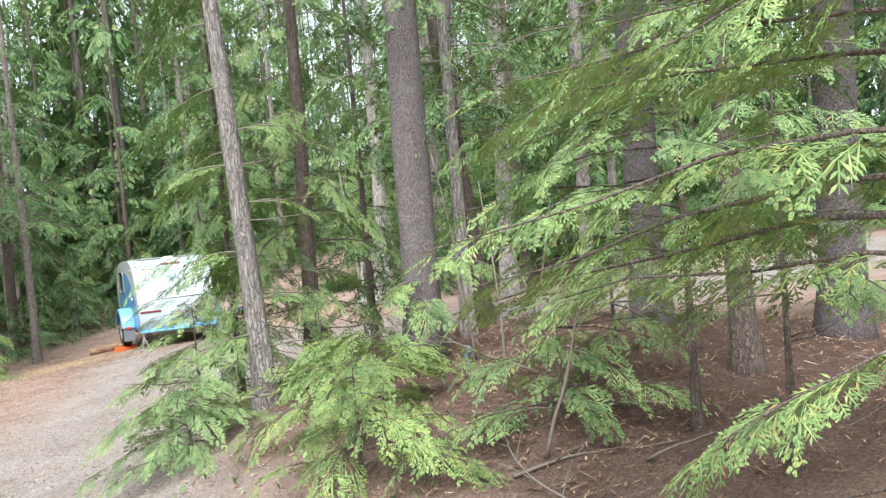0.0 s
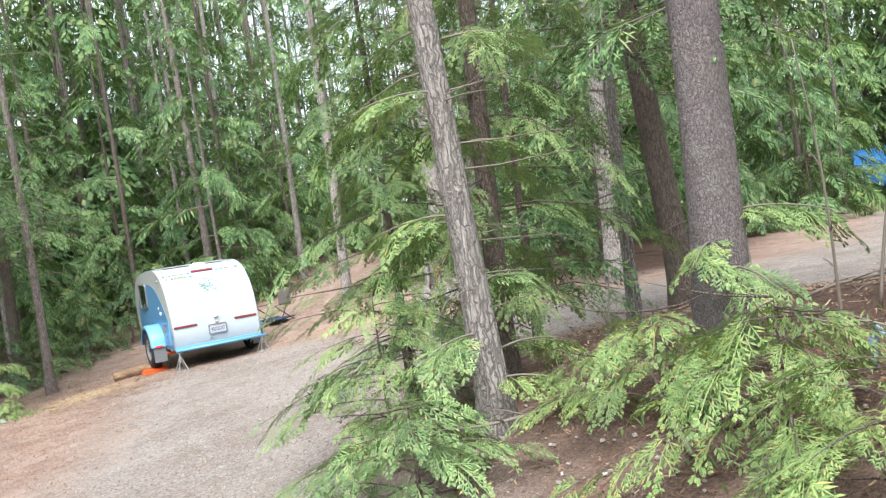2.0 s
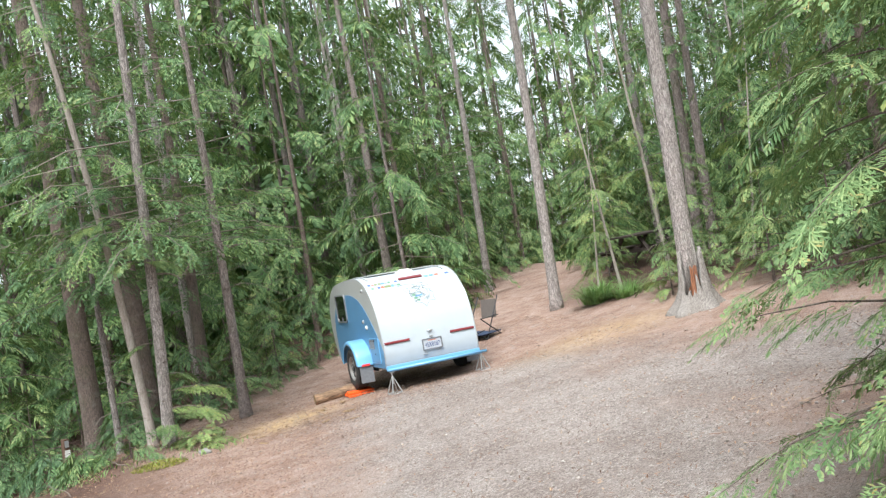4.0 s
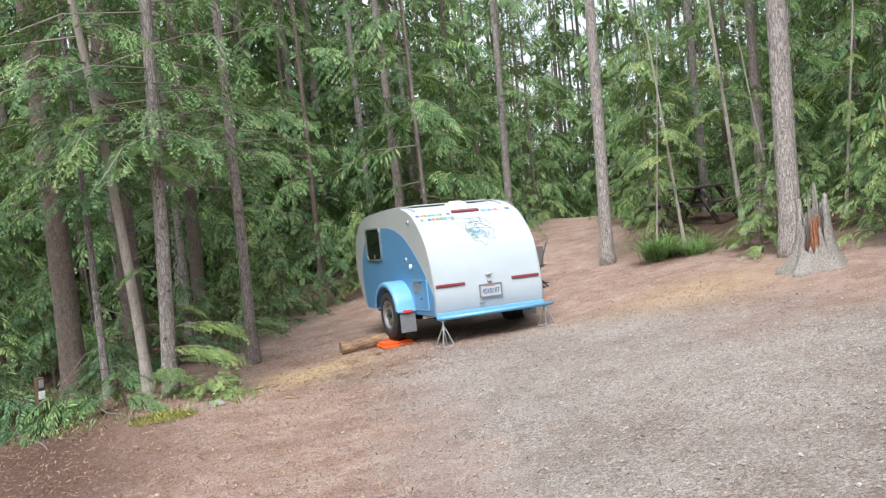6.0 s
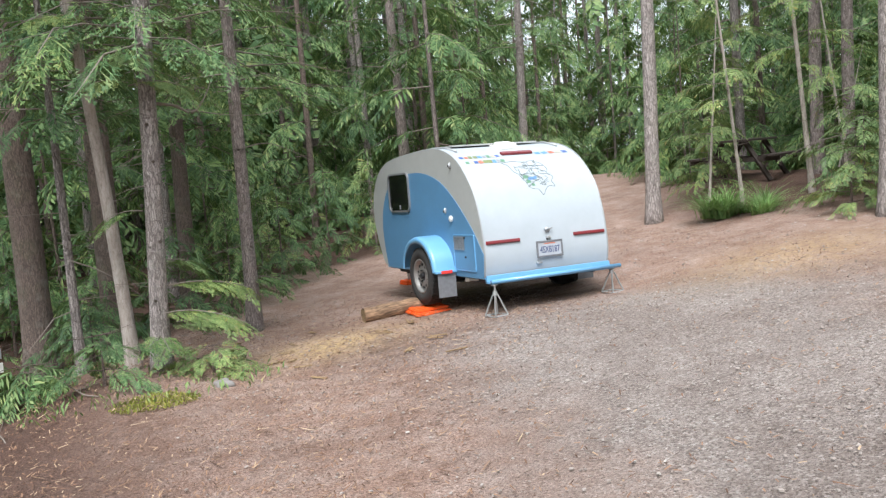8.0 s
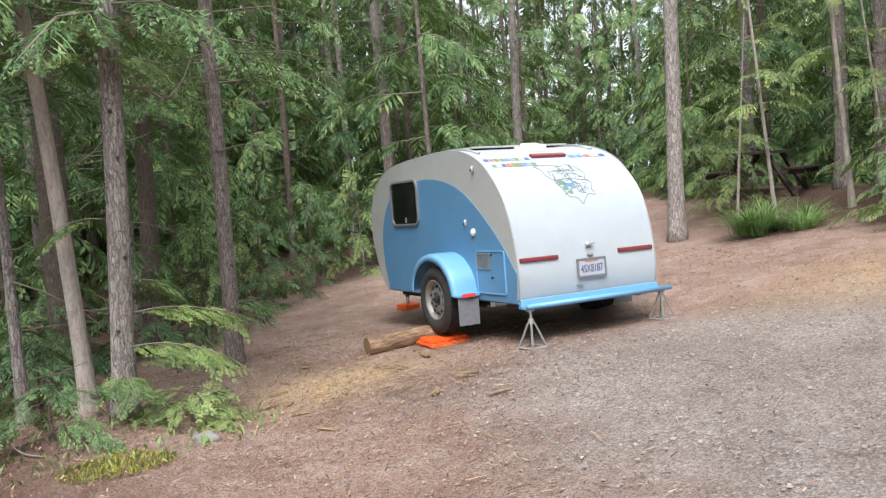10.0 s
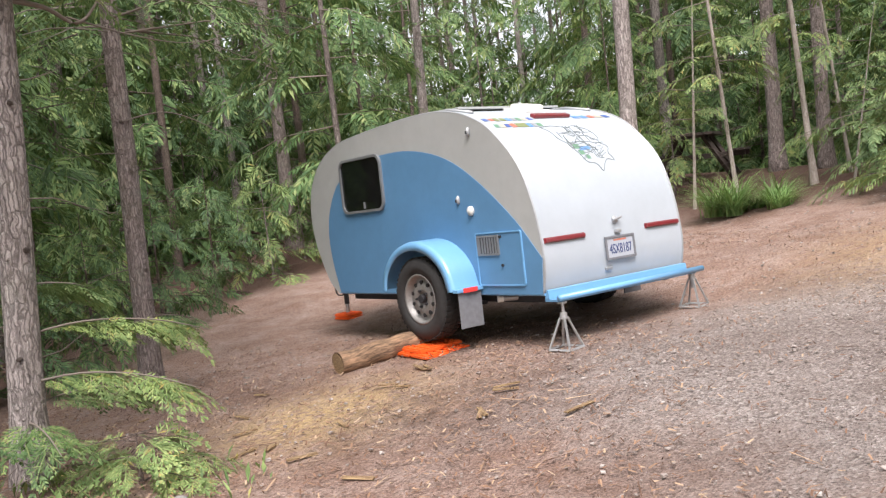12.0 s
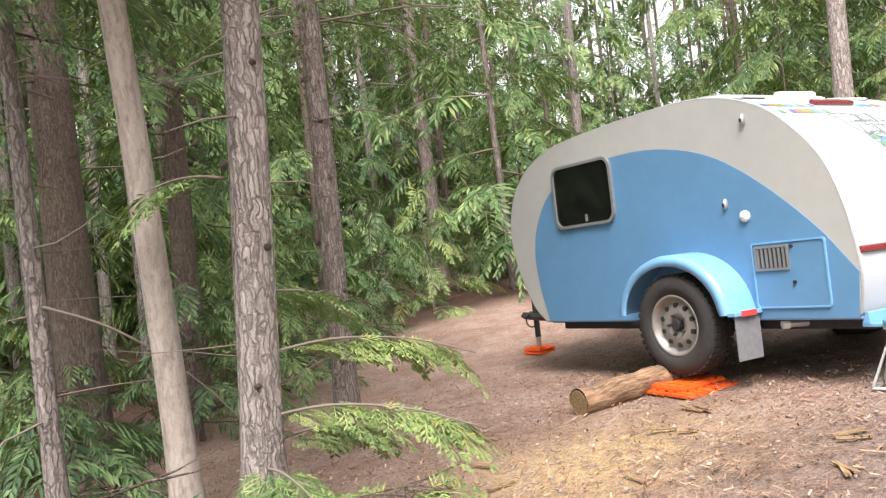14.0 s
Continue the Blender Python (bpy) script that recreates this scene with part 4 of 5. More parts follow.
def rounded(y0, y1, z0, z1, r, n=5):
    out = []
    for cy, cz, a0 in ((y1 - r, z1 - r, 0), (y0 + r, z1 - r, 90), (y0 + r, z0 + r, 180), (y1 - r, z0 + r, 270)):
        for k in range(n + 1):
            a = radians(a0 + 90 * k / n)
            out.append((cy + r * math.cos(a), cz + r * math.sin(a)))
    return out


def ring_shape(bm, outer, inner, x, thick):
    n = len(outer)
    o = [bm.verts.new((x, *p)) for p in outer]
    i = [bm.verts.new((x, *p)) for p in inner]
    o2 = [bm.verts.new((x + thick, *p)) for p in outer]
    i2 = [bm.verts.new((x + thick, *p)) for p in inner]
    for k in range(n):
        j = (k + 1) % n
        bm.faces.new((o[k], o[j], i[j], i[k]))
        bm.faces.new((o2[k], i2[k], i2[j], o2[j]))
        bm.faces.new((o[k], o2[k], o2[j], o[j]))
        bm.faces.new((i[k], i[j], i2[j], i2[k]))
    return bm


def skin_at(v):
    """A point on the rear skin and its slope, by height."""
    for a, b in zip(SKIN, SKIN[1:]):
        if b.y >= v and a.x < 1.3:
            t = (v - a.y) / (b.y - a.y)
            return a.x + (b.x - a.x) * t, math.atan2(b.y - a.y, b.x - a.x)
    return 1.2, 0.0


SKIN = [Vector((p[0], p[1])) for p in spline([(*p, 0) for p in OUTLINE], 5)]
trailer = tagged(new("teardrop_trailer"), "white, grey and light blue teardrop camping trailer parked on gravel", "camping trailer")
trailer.matrix_basis = pose(2.663, 18.373, -0.991, -1.46, 1.03, 1.66)
T = trailer


def wheel(x, y, z, out):
    w = tagged(put("wheel", None, T, Matrix.Translation((x, y, z)) @ Matrix.Diagonal((out, 0.965, 0.965, 1))), "")
    bm = lathe(bmesh.new(), [(-0.10, 0.2), (-0.105, 0.27), (-0.095, 0.315), (-0.07, 0.335), (0, 0.34), (0.07, 0.335), (0.095, 0.315), (0.105, 0.27), (0.09, 0.2)], 48, close=True)
    part("tyre", bm, M["rubber"], w, "black rubber tyre", True)
    bm = bmesh.new()
    for k in range(44):
        a = 2 * math.pi * k / 44
        for px in (-0.06, 0.0, 0.06):
            m = Matrix.Rotation(a + (0.07 if px else 0), 4, "X") @ Matrix.Translation((px, 0, 0.337))
            bmesh.ops.create_cube(bm, size=1, matrix=m @ Matrix.Diagonal((0.045, 0.03, 0.012, 1)))
    part("tread", bm, M["rubber"], w)
    bm = lathe(bmesh.new(), [(-0.09, 0.205), (0.085, 0.212), (0.095, 0.205), (0.09, 0.19), (0.05, 0.18), (0.035, 0.165), (0.06, 0.13), (0.066, 0.09), (0.06, 0.055), (0.03, 0.05)], 48)
    part("rim", bm, M["rim"], w, "dull silver steel rim", True)
    for k in range(10):
        a = 2 * math.pi * (k + 0.5) / 10
        part("rim_hole", rod(bmesh.new(), (0.05, 0.135 * math.cos(a), 0.135 * math.sin(a)), (0.066, 0.135 * math.cos(a), 0.135 * math.sin(a)), 0.017, seg=12), M["black"], w)
    bm = bmesh.new()
    rod(bm, (0.03, 0, 0), (0.085, 0, 0), 0.038, 0.034, 16)
    for k in range(5):
        a = 2 * math.pi * k / 5
        rod(bm, (0.05, 0.066 * math.cos(a), 0.066 * math.sin(a)), (0.085, 0.066 * math.cos(a), 0.066 * math.sin(a)), 0.011, 0.009, 6)
    part("hub", bm, M["dark_steel"], w)
    return w


def build_trailer():
    n = len(SKIN)
    bm = bmesh.new()
    a = [bm.verts.new((-HALF, p.x, p.y)) for p in SKIN]
    b = [bm.verts.new((HALF, p.x, p.y)) for p in SKIN]
    for i in range(n - 1):
        bm.faces.new((a[i], a[i + 1], b[i + 1], b[i]))
    bm.faces.new((a[0], b[0], b[-1], a[-1]))
    part("outer_skin", bm, M["white_skin"], T, "white painted aluminium skin", True)
    line = [(p.x, p.y) for p in SKIN]
    for s in (-1, 1):
        part("side_panel", side_shape(bmesh.new(), line, s * HALF, s * 0.012), M["grey_side"], T, "grey-beige side panel")
        blue = [(p.x, p.y) for p in spline([(*p, 0) for p in BLUE], 6)]
        part("blue_panel", side_shape(bmesh.new(), blue + [(0.03, 0.445)], s * (HALF + 0.012), s * 0.005), M["blue_side"], T, "light blue painted panel")
        v, q = tube([(s * (HALF + 0.004), p.x, p.y) for p in SKIN], [0.009] * n, 8)
        put("edge_trim", fast_mesh("edge_trim", [tuple(c) for c in v], q, M["alloy"], True), T)
        v, q = tube([(s * HALF, 0.02, 0.445), (s * HALF, 2.78, 0.445)], [0.012] * 2, 6)
        put("bottom_trim", fast_mesh("bottom_trim", [tuple(c) for c in v], q, M["blue_gloss"]), T)
    x = -HALF - 0.017
    outer, inner = rounded(1.825, 2.5, 1.165, 1.655, 0.085), rounded(1.847, 2.478, 1.187, 1.633, 0.066)
    win = put("side_window", None, T)
    part("window_frame", ring_shape(bmesh.new(), outer, inner, x, -0.022), M["gasket"], win, "rounded grey metal frame")
    part("pane", side_shape(bmesh.new(), inner, x, -0.008), M["glass"], win, "black tinted pane")
    bm = box(bmesh.new(), (x - 0.02, 2.13, 1.2), (x - 0.008, 2.145, 1.255))
    part("latch", bm, M["gasket"], win)

    # storage hatch with a louvred vent
    hatch = put("storage_hatch", None, T)
    part("hatch_door", side_shape(bmesh.new(), rounded(0.185, 0.675, 0.515, 0.9, 0.02), x, -0.006), M["blue_side"], hatch)
    part("hatch_trim", ring_shape(bmesh.new(), rounded(0.178, 0.682, 0.508, 0.907, 0.02), rounded(0.188, 0.672, 0.518, 0.897, 0.016), x, -0.012), M["blue_gloss"], hatch, "lighter blue edging")
    part("vent_frame", ring_shape(bmesh.new(), rounded(0.42, 0.66, 0.735, 0.885, 0.008), rounded(0.435, 0.645, 0.75, 0.87, 0.004), x - 0.006, -0.012), M["gasket"], hatch, "grey vent frame")
    part("vent_backing", box(bmesh.new(), (x - 0.01, 0.43, 0.745), (x - 0.006, 0.65, 0.875)), M["black"], hatch)
    for k in range(7):
        yy = 0.448 + k * 0.03
        part("louvre", box(bmesh.new(), (x - 0.017, yy, 0.752), (x - 0.01, yy + 0.014, 0.868)), M["gasket"], hatch)
    for yy, zz in ((0.4, 0.87), (0.40, 0.66)):
        part("lock", rod(bmesh.new(), (x - 0.006, yy, zz), (x - 0.018, yy, zz), 0.011), M["dark_steel"], hatch, "dark round lock")

    bm = lathe(bmesh.new(), [(0, 0.036), (-0.014, 0.036), (-0.024, 0.026), (-0.028, 0.0)], 20)
    part("porch_lamp", bm, M["pale_plastic"], T, "round cream lamp lens", True, pose(x, 0.70, 1.078))
    for yy, zz in ((0.838, 1.17), (0.635, 1.667)):
        bm = lathe(bmesh.new(), [(0, 0.03), (-0.01, 0.03), (-0.024, 0.014), (-0.027, 0.0)], 16)
        part("marker_cap", bm, M["alloy"], T, "small chrome teardrop cap", True, pose(x, yy, zz) @ Matrix.Diagonal((1, 0.55, 1.15, 1)))
        part("marker_lens", box(bmesh.new(), (-0.032, -0.007, -0.018), (-0.022, 0.007, 0.006), 0.003), M["black"], T, m=pose(x, yy, zz))

    # mudguards, flaps, wheels
    for s in (-1, 1):
        guard = put("mudguard", None, T)
        path = [(1.18 + 0.47 * math.cos(radians(4 + 174 * k / 22)), 0.48 + 0.41 * math.sin(radians(4 + 174 * k / 22))) for k in range(23)]
        path[-1] = (0.70, 0.495)
        bm = bmesh.new()
        x0, x1 = s * (HALF + 0.015), s * (HALF + 0.275)
        rows = []
        for k, (yy, zz) in enumerate(path):
            dy, dz = yy - 1.18, zz - 0.48
            ln = math.hypot(dy, dz)
            dy, dz = dy / ln, dz / ln
            rows.append([bm.verts.new((xx, yy + dy * o, zz + dz * o)) for xx, o in ((x0, 0), (x1 - s * 0.04, 0), (x1 - s * 0.008, -0.01), (x1, -0.035), (x1, -0.07), (x1 - s * 0.012, -0.07), (x1 - s * 0.016, -0.035), (x1 - s * 0.045, -0.014), (x0, -0.014))])
        for r, t in zip(rows, rows[1:]):
            for i in range(8):
                bm.faces.new((r[i], r[i + 1], t[i + 1], t[i]))
        part("guard_arch", bm, M["blue_gloss"], guard, "gloss blue arched mudguard", True)
        bm = bmesh.new()
        inner_arch = [(1.18 + 0.455 * math.cos(radians(180 * k / 20)), 0.455 + 0.42 * math.sin(radians(180 * k / 20))) for k in range(21)]
        side_shape(bm, inner_arch, s * (HALF + 0.018), s * 0.003)
        part("wheel_well", bm, M["blue_gloss"], guard)
        bm = box(bmesh.new(), (min(x0, x1), 0.655, 0.485), (max(x0, x1), 0.71, 0.51), 0.004)
        part("guard_step", bm, M["blue_gloss"], guard)
        xm = (x0 + x1) / 2
        part("reflector", box(bmesh.new(), (xm - 0.07, 0.648, 0.48), (xm + 0.065, 0.66, 0.515), 0.003), M["reflector"], guard, "bright red reflector")
        bm = box(bmesh.new(), (xm - 0.105, 0.675, 0.215), (xm + 0.115, 0.685, 0.49), 0.003)
        part("mud_flap", bm, M["flap"], guard, "grey rubber mud flap")
        wheel(s * (HALF + 0.15), 1.175, 0.432, s)

    # the running gear under the floor
    rod_bm = rod(bmesh.new(), (-0.86, 1.175, 0.43), (0.86, 1.175, 0.43), 0.035)
    part("axle", rod_bm, M["dark_steel"], T)
    for s in (-1, 1):
        part("frame_rail", box(bmesh.new(), (s * 0.6 - 0.025, 0.05, 0.36), (s * 0.6 + 0.025, 2.76, 0.44), 0.005), M["dark_steel"], T)
        part("leaf_spring", box(bmesh.new(), (s * 0.68 - 0.022, 0.78, 0.35), (s * 0.68 + 0.022, 1.65, 0.375), 0.004), M["dark_steel"], T)
    part("floor_pan", box(bmesh.new(), (-HALF + 0.02, 0.06, 0.425), (HALF - 0.02, 2.75, 0.444)), M["black"], T)
    part("drain_pipe", rod(bmesh.new(), (-0.7, 0.55, 0.40), (-0.45, 0.35, 0.395), 0.022), M["steel"], T)
    part("drain_cap", rod(bmesh.new(), (-0.735, 0.575, 0.4), (-0.7, 0.55, 0.4), 0.028), M["pale_plastic"], T)
    part("side_step", box(bmesh.new(), (-HALF - 0.06, 1.62, 0.41), (-HALF + 0.05, 1.76, 0.44), 0.004), M["dark_steel"], T)
    part("tongue", rod(bmesh.new(), (-0.5, 2.6, 0.41), (-0.04, 4.1, 0.41), 0.035, seg=4), M["dark_steel"], T)
    part("tongue", rod(bmesh.new(), (0.5, 2.6, 0.41), (0.04, 4.1, 0.41), 0.035, seg=4), M["dark_steel"], T)
    part("gas_bottle", lathe(bmesh.new(), [(0.47, 0.12), (0.5, 0.145), (0.78, 0.145), (0.84, 0.11), (0.87, 0.04), (0.92, 0.04)], 20, "z"), M["pale_plastic"], T, "pale gas bottle on the tongue", True, pose(0.05, 3.45, 0))
    jack = put("tongue_jack", None, T, pose(-0.02, 3.93, 0))
    part("jack_tube", rod(bmesh.new(), (0, 0, 0.2), (0, 0, 0.74), 0.028, seg=12), M["black"], jack, "black steel jack tube")
    part("jack_leg", rod(bmesh.new(), (0, 0, 0.045), (0, 0, 0.3), 0.022, seg=12), M["steel"], jack)
    part("jack_foot", rod(bmesh.new(), (0, 0, 0.04), (0, 0, 0.055), 0.06, seg=16), M["steel"], jack)
    part("crank", rod(bmesh.new(), (0, 0, 0.73), (0.16, 0, 0.75), 0.009, seg=8), M["steel"], jack)
    part("crank_grip", rod(bmesh.new(), (0.155, 0, 0.745), (0.155, 0, 0.84), 0.012, seg=8), M["black"], jack)
    ring = lathe(bmesh.new(), [(-0.006, 0.055), (0.006, 0.055), (0.006, 0.067), (-0.006, 0.067)], 18, close=True)
    part("chain_loop", ring, M["black"], T, "black loop of safety cable", True, pose(-0.13, 3.86, 0.37, 0, 0, 20))

    # rear: bumper, lamps, plate, latch, decals
    bump = put("rear_bumper", None, T)
    part("bumper_tube", rod(bmesh.new(), (-HALF - 0.01, -0.115, 0.42), (HALF + 0.075, -0.115, 0.42), 0.022, seg=14), M["blue_gloss"], bump, "", True)
    part("bumper_pan", box(bmesh.new(), (-HALF, -0.11, 0.392), (HALF, 0.03, 0.41), 0.003), M["blue_gloss"], bump)
    bm = bmesh.new()
    side_shape(bm, [(0.025, 0.411), (-0.02, 0.411), (-0.014, 0.47), (-0.002, 0.475)], -HALF - 0.005, HALF * 2 + 0.01)
    part("kick_plate", bm, M["blue_gloss"], bump)

    def on_skin(px, z, lift=0.0):
        yy, a = skin_at(z)
        return pose(px, yy, z) @ Matrix.Rotation(a, 4, "X") @ Matrix.Translation((0, 0, lift))

    for s in (-1, 1):
        lamp = part("tail_lamp", box(bmesh.new(), (-0.2, -0.015, 0.0), (0.2, 0.015, 0.022), 0.007), M["red_lens"], T, "long dark red tail lamp", False, on_skin(s * 0.545, 0.815))
        part("lamp_rim", box(bmesh.new(), (-0.206, -0.02, -0.002), (0.206, 0.02, 0.006), 0.003), M["red_lens"], lamp)
    part("top_lamp", box(bmesh.new(), (-0.2, -0.03, 0), (0.2, 0.03, 0.03), 0.01), M["red_lens"], T, "dark red top brake lamp", False, on_skin(0.02, 1.748))
    plate = put("number_plate", None, T, on_skin(0.01, 0.69, 0.012))
    part("plate_sheet", box(bmesh.new(), (-0.15, -0.075, 0), (0.15, 0.075, 0.004), 0.002), M["plate"], plate, "pale embossed plate")
    bm = bmesh.new()
    for lo, hi in (((-0.165, 0.07, 0), (0.165, 0.088, 0.01)), ((-0.165, -0.088, 0), (0.165, -0.07, 0.01)), ((-0.165, -0.0695, 0), (-0.145, 0.0695, 0.01)), ((0.145, -0.0695, 0), (0.165, 0.0695, 0.01))):
        box(bm, lo, hi, 0.002)
    part("plate_frame", bm, M["flap"], plate, "grey plate frame")
    text = bpy.data.curves.new("plate_text", "FONT")
    text.body, text.size, text.align_x, text.align_y, text.extrude = "4SX8187", 0.092, "CENTER", "CENTER", 0.001
    tob = new("text_line", text)
    dg = bpy.context.evaluated_depsgraph_get()
    me = bpy.data.meshes.new_from_object(tob.evaluated_get(dg))
    bpy.data.objects.remove(tob)
    me.materials.clear()
    me.materials.append(M["ink"])
    put("plate_numbers", me, plate, Matrix.Translation((0, -0.012, 0.0055)) @ Matrix.Diagonal((0.74, 1.1, 1, 1)))
    part("plate_bar", box(bmesh.new(), (-0.07, 0.05, 0.004), (0.07, 0.062, 0.0055)), M["stick_red"], plate, "faded red bar of lettering")
    lat = put("hatch_latch", None, T, on_skin(0.01, 0.895))
    part("latch_plate", lathe(bmesh.new(), [(0, 0.03), (0.012, 0.03), (0.02, 0.02), (0.024, 0.0)], 16, "z"), M["alloy"], lat, "", True)
    part("latch_handle", rod(bmesh.new(), (-0.05, -0.005, 0.03), (0.05, 0.012, 0.035), 0.012, 0.008), M["alloy"], lat)
    part("plate_lamp", box(bmesh.new(), (-0.03, -0.015, 0), (0.03, 0.015, 0.03), 0.01), M["alloy"], T, "chrome plate lamp", False, on_skin(0.01, 0.81))
    part("catch", box(bmesh.new(), (-0.035, -0.012, 0), (0.035, 0.012, 0.018), 0.005), M["alloy"], T, "", False, on_skin(-0.12, 0.545))

    # a band of small stickers under the roof's edge, and a drawn map of lines
    r = random.Random(3)
    inks = ["stick_navy", "stick_olive", "stick_green", "stick_red", "stick_blue", "stick_tan", "stick_olive", "stick_grey"]
    for row in range(2):
        for k in range(9):
            px = -0.69 + k * 0.056 + row * 0.02 + r.uniform(-0.006, 0.006)
            w, h = r.uniform(0.02, 0.027), r.uniform(0.022, 0.032)
            part("sticker", box(bmesh.new(), (-w, -h, 0.002), (w, h, 0.004), 0.0015), M[inks[(k * 3 + row * 2) % len(inks)]], T, "", False, on_skin(px, 1.735 - row * 0.058) @ Matrix.Rotation(r.uniform(-0.2, 0.2), 4, "Z"))
    for k, ink in enumerate(("stick_blue", "stick_blue", "stick_red", "stick_tan", "stick_navy")):
        part("sticker", box(bmesh.new(), (-0.034, -0.03, 0.002), (0.034, 0.03, 0.004), 0.0015), M[ink], T, "", False, on_skin(0.29 + k * 0.092, 1.74) @ Matrix.Rotation(r.uniform(-0.3, 0.3), 4, "Z"))
    decal = put("map_decal", None, T)
    inked = []
    border = [(-0.26, 1.65), (-0.12, 1.66), (0.02, 1.64), (0.1, 1.655), (0.2, 1.62), (0.25, 1.55), (0.21, 1.5), (0.27, 1.46), (0.22, 1.41), (0.24, 1.35), (0.17, 1.36), (0.11, 1.32), (0.06, 1.27), (0.02, 1.33), (-0.06, 1.35), (-0.1, 1.42), (-0.14, 1.5), (-0.19, 1.55), (-0.2, 1.61), (-0.26, 1.65)]
    inked.append(border)
    inked.append([(-0.14, 1.505), (-0.02, 1.515), (0.1, 1.51), (0.17, 1.49)])
    for _ in range(64):
        x0, z0 = r.uniform(-0.15, 0.17), r.uniform(1.36, 1.62)
        ln, ang = r.uniform(0.04, 0.12), r.choice((0, 0, 1.57, 1.57, 0.5, -0.6))
        inked.append([(x0, z0), (x0 + ln * 0.5 * math.cos(ang), z0 + ln * 0.45 * math.sin(ang) + r.uniform(-0.01, 0.01)), (x0 + ln * math.cos(ang), z0 + ln * 0.9 * math.sin(ang))])
    lv, lq = [], []
    for ln in inked:
        fine = spline([(p[0] + r.uniform(-0.008, 0.008), p[1], 0) for p in ln], 4)
        world_pts = [on_skin(p.x, max(1.2, min(1.66, p.y)), 0.001).translation for p in fine]
        v, q = tube(world_pts, [0.003] * len(world_pts), 4, False)
        lq += [tuple(len(lv) + k for k in f) for f in q]
        lv += v
    put("line_drawing", fast_mesh("line_drawing", [tuple(v) for v in lv], lq, M["line_ink"]), decal)
    for px, z, w, h in ((-0.07, 1.475, 0.03, 0.022), (-0.02, 1.455, 0.035, 0.018), (0.04, 1.46, 0.024, 0.018), (-0.06, 1.425, 0.026, 0.02), (-0.02, 1.385, 0.02, 0.016)):
        part("map_patch", box(bmesh.new(), (-w, -h, 0.0015), (w, h, 0.003)), M[r.choice(("stick_green", "stick_blue", "stick_blue"))], decal, "", False, on_skin(px, z))

    # on the roof: a flat panel on rails and a vent
    def roof_z(yy):
        for a, b in zip(SKIN, SKIN[1:]):
            if a.x <= yy <= b.x and a.y > 1.4:
                return a.y + (b.y - a.y) * (yy - a.x) / (b.x - a.x)
        return 1.9
    for s in (-1, 1):
        pts = [(s * 0.66, yy, roof_z(yy) + 0.014) for yy in (0.72, 1.0, 1.3, 1.7, 2.1, 2.35)]
        v, q = tube(pts, [0.014] * len(pts), 6)
        put("roof_rail", fast_mesh("roof_rail", [tuple(c) for c in v], q, M["alloy"], True), T)
    part("roof_panel", box(bmesh.new(), (-0.58, 0.98, 1.886), (0.55, 1.66, 1.905), 0.004), M["grey_side"], T, "grey panel lying on the roof")
    part("roof_vent", box(bmesh.new(), (-0.1, -0.1, 0), (0.1, 0.1, 0.055), 0.02), M["pale_plastic"], T, "white plastic roof vent", False, pose(0.05, 0.86, roof_z(0.86), 12))
    part("roof_vent_base", box(bmesh.new(), (-0.14, -0.14, -0.01), (0.14, 0.14, 0.015), 0.006), M["pale_plastic"], T, "", False, pose(0.05, 0.86, roof_z(0.86), 12))


build_trailer()


# ---- things round the trailer ----
def gz(x, y):
    return float(ground_z(x, y))


def jack_stand(x, y, top):
    z = gz(x, y)
    h = top - z
    s = tagged(new("jack_stand"), "galvanised steel jack stand under the rear bumper", "jack stand", "jack stands")
    s.matrix_basis = pose(x, y, z, 0, 0, 12)
    for a, b in (((-1, -1), (1, -1)), ((1, -1), (1, 1)), ((1, 1), (-1, 1)), ((-1, 1), (-1, -1))):
        part("base_bar", rod(bmesh.new(), (a[0] * 0.085, a[1] * 0.085, 0.008), (b[0] * 0.085, b[1] * 0.085, 0.008), 0.011, seg=4), M["steel"], s)
    for dx, dy in ((-1, -1), (1, -1), (1, 1), (-1, 1)):
        part("leg", rod(bmesh.new(), (dx * 0.085, dy * 0.085, 0.006), (dx * 0.018, dy * 0.018, 0.225), 0.0095, 0.0085, 4), M["steel"], s)
    part("collar", rod(bmesh.new(), (0, 0, 0.215), (0, 0, 0.26), 0.027, 0.024, 12), M["steel"], s)
    part("post", rod(bmesh.new(), (0, 0, 0.15), (0, 0, h - 0.008), 0.011, seg=10), M["steel"], s)
    part("cap", box(bmesh.new(), (-0.03, -0.02, h - 0.012), (0.03, 0.02, h), 0.002), M["steel"], s)


jack_stand(1.93, 18.26, -0.585)
jack_stand(3.43, 18.33, -0.613)


def levelling_block(x, y, z, turn, rows=1, w=0.22, d=0.22):
    b = tagged(new("levelling_block"), "bright orange plastic levelling block on the gravel", "levelling block", "levelling blocks")
    b.matrix_basis = pose(x, y, z, 0, 0, turn)
    bm = box(bmesh.new(), (-w / 2, -d / 2, 0), (w / 2, d / 2, 0.022), 0.003)
    part("slab", bm, M["orange"], b)
    for i in range(3):
        for j in range(3):
            cx, cy = (i - 1) * w / 3, (j - 1) * d / 3
            part("stud", box(bmesh.new(), (cx - 0.026, cy - 0.026, 0.0215), (cx + 0.026, cy + 0.026, 0.031), 0.004), M["orange"], b)
    return b


zb = gz(1.7, 19.6)
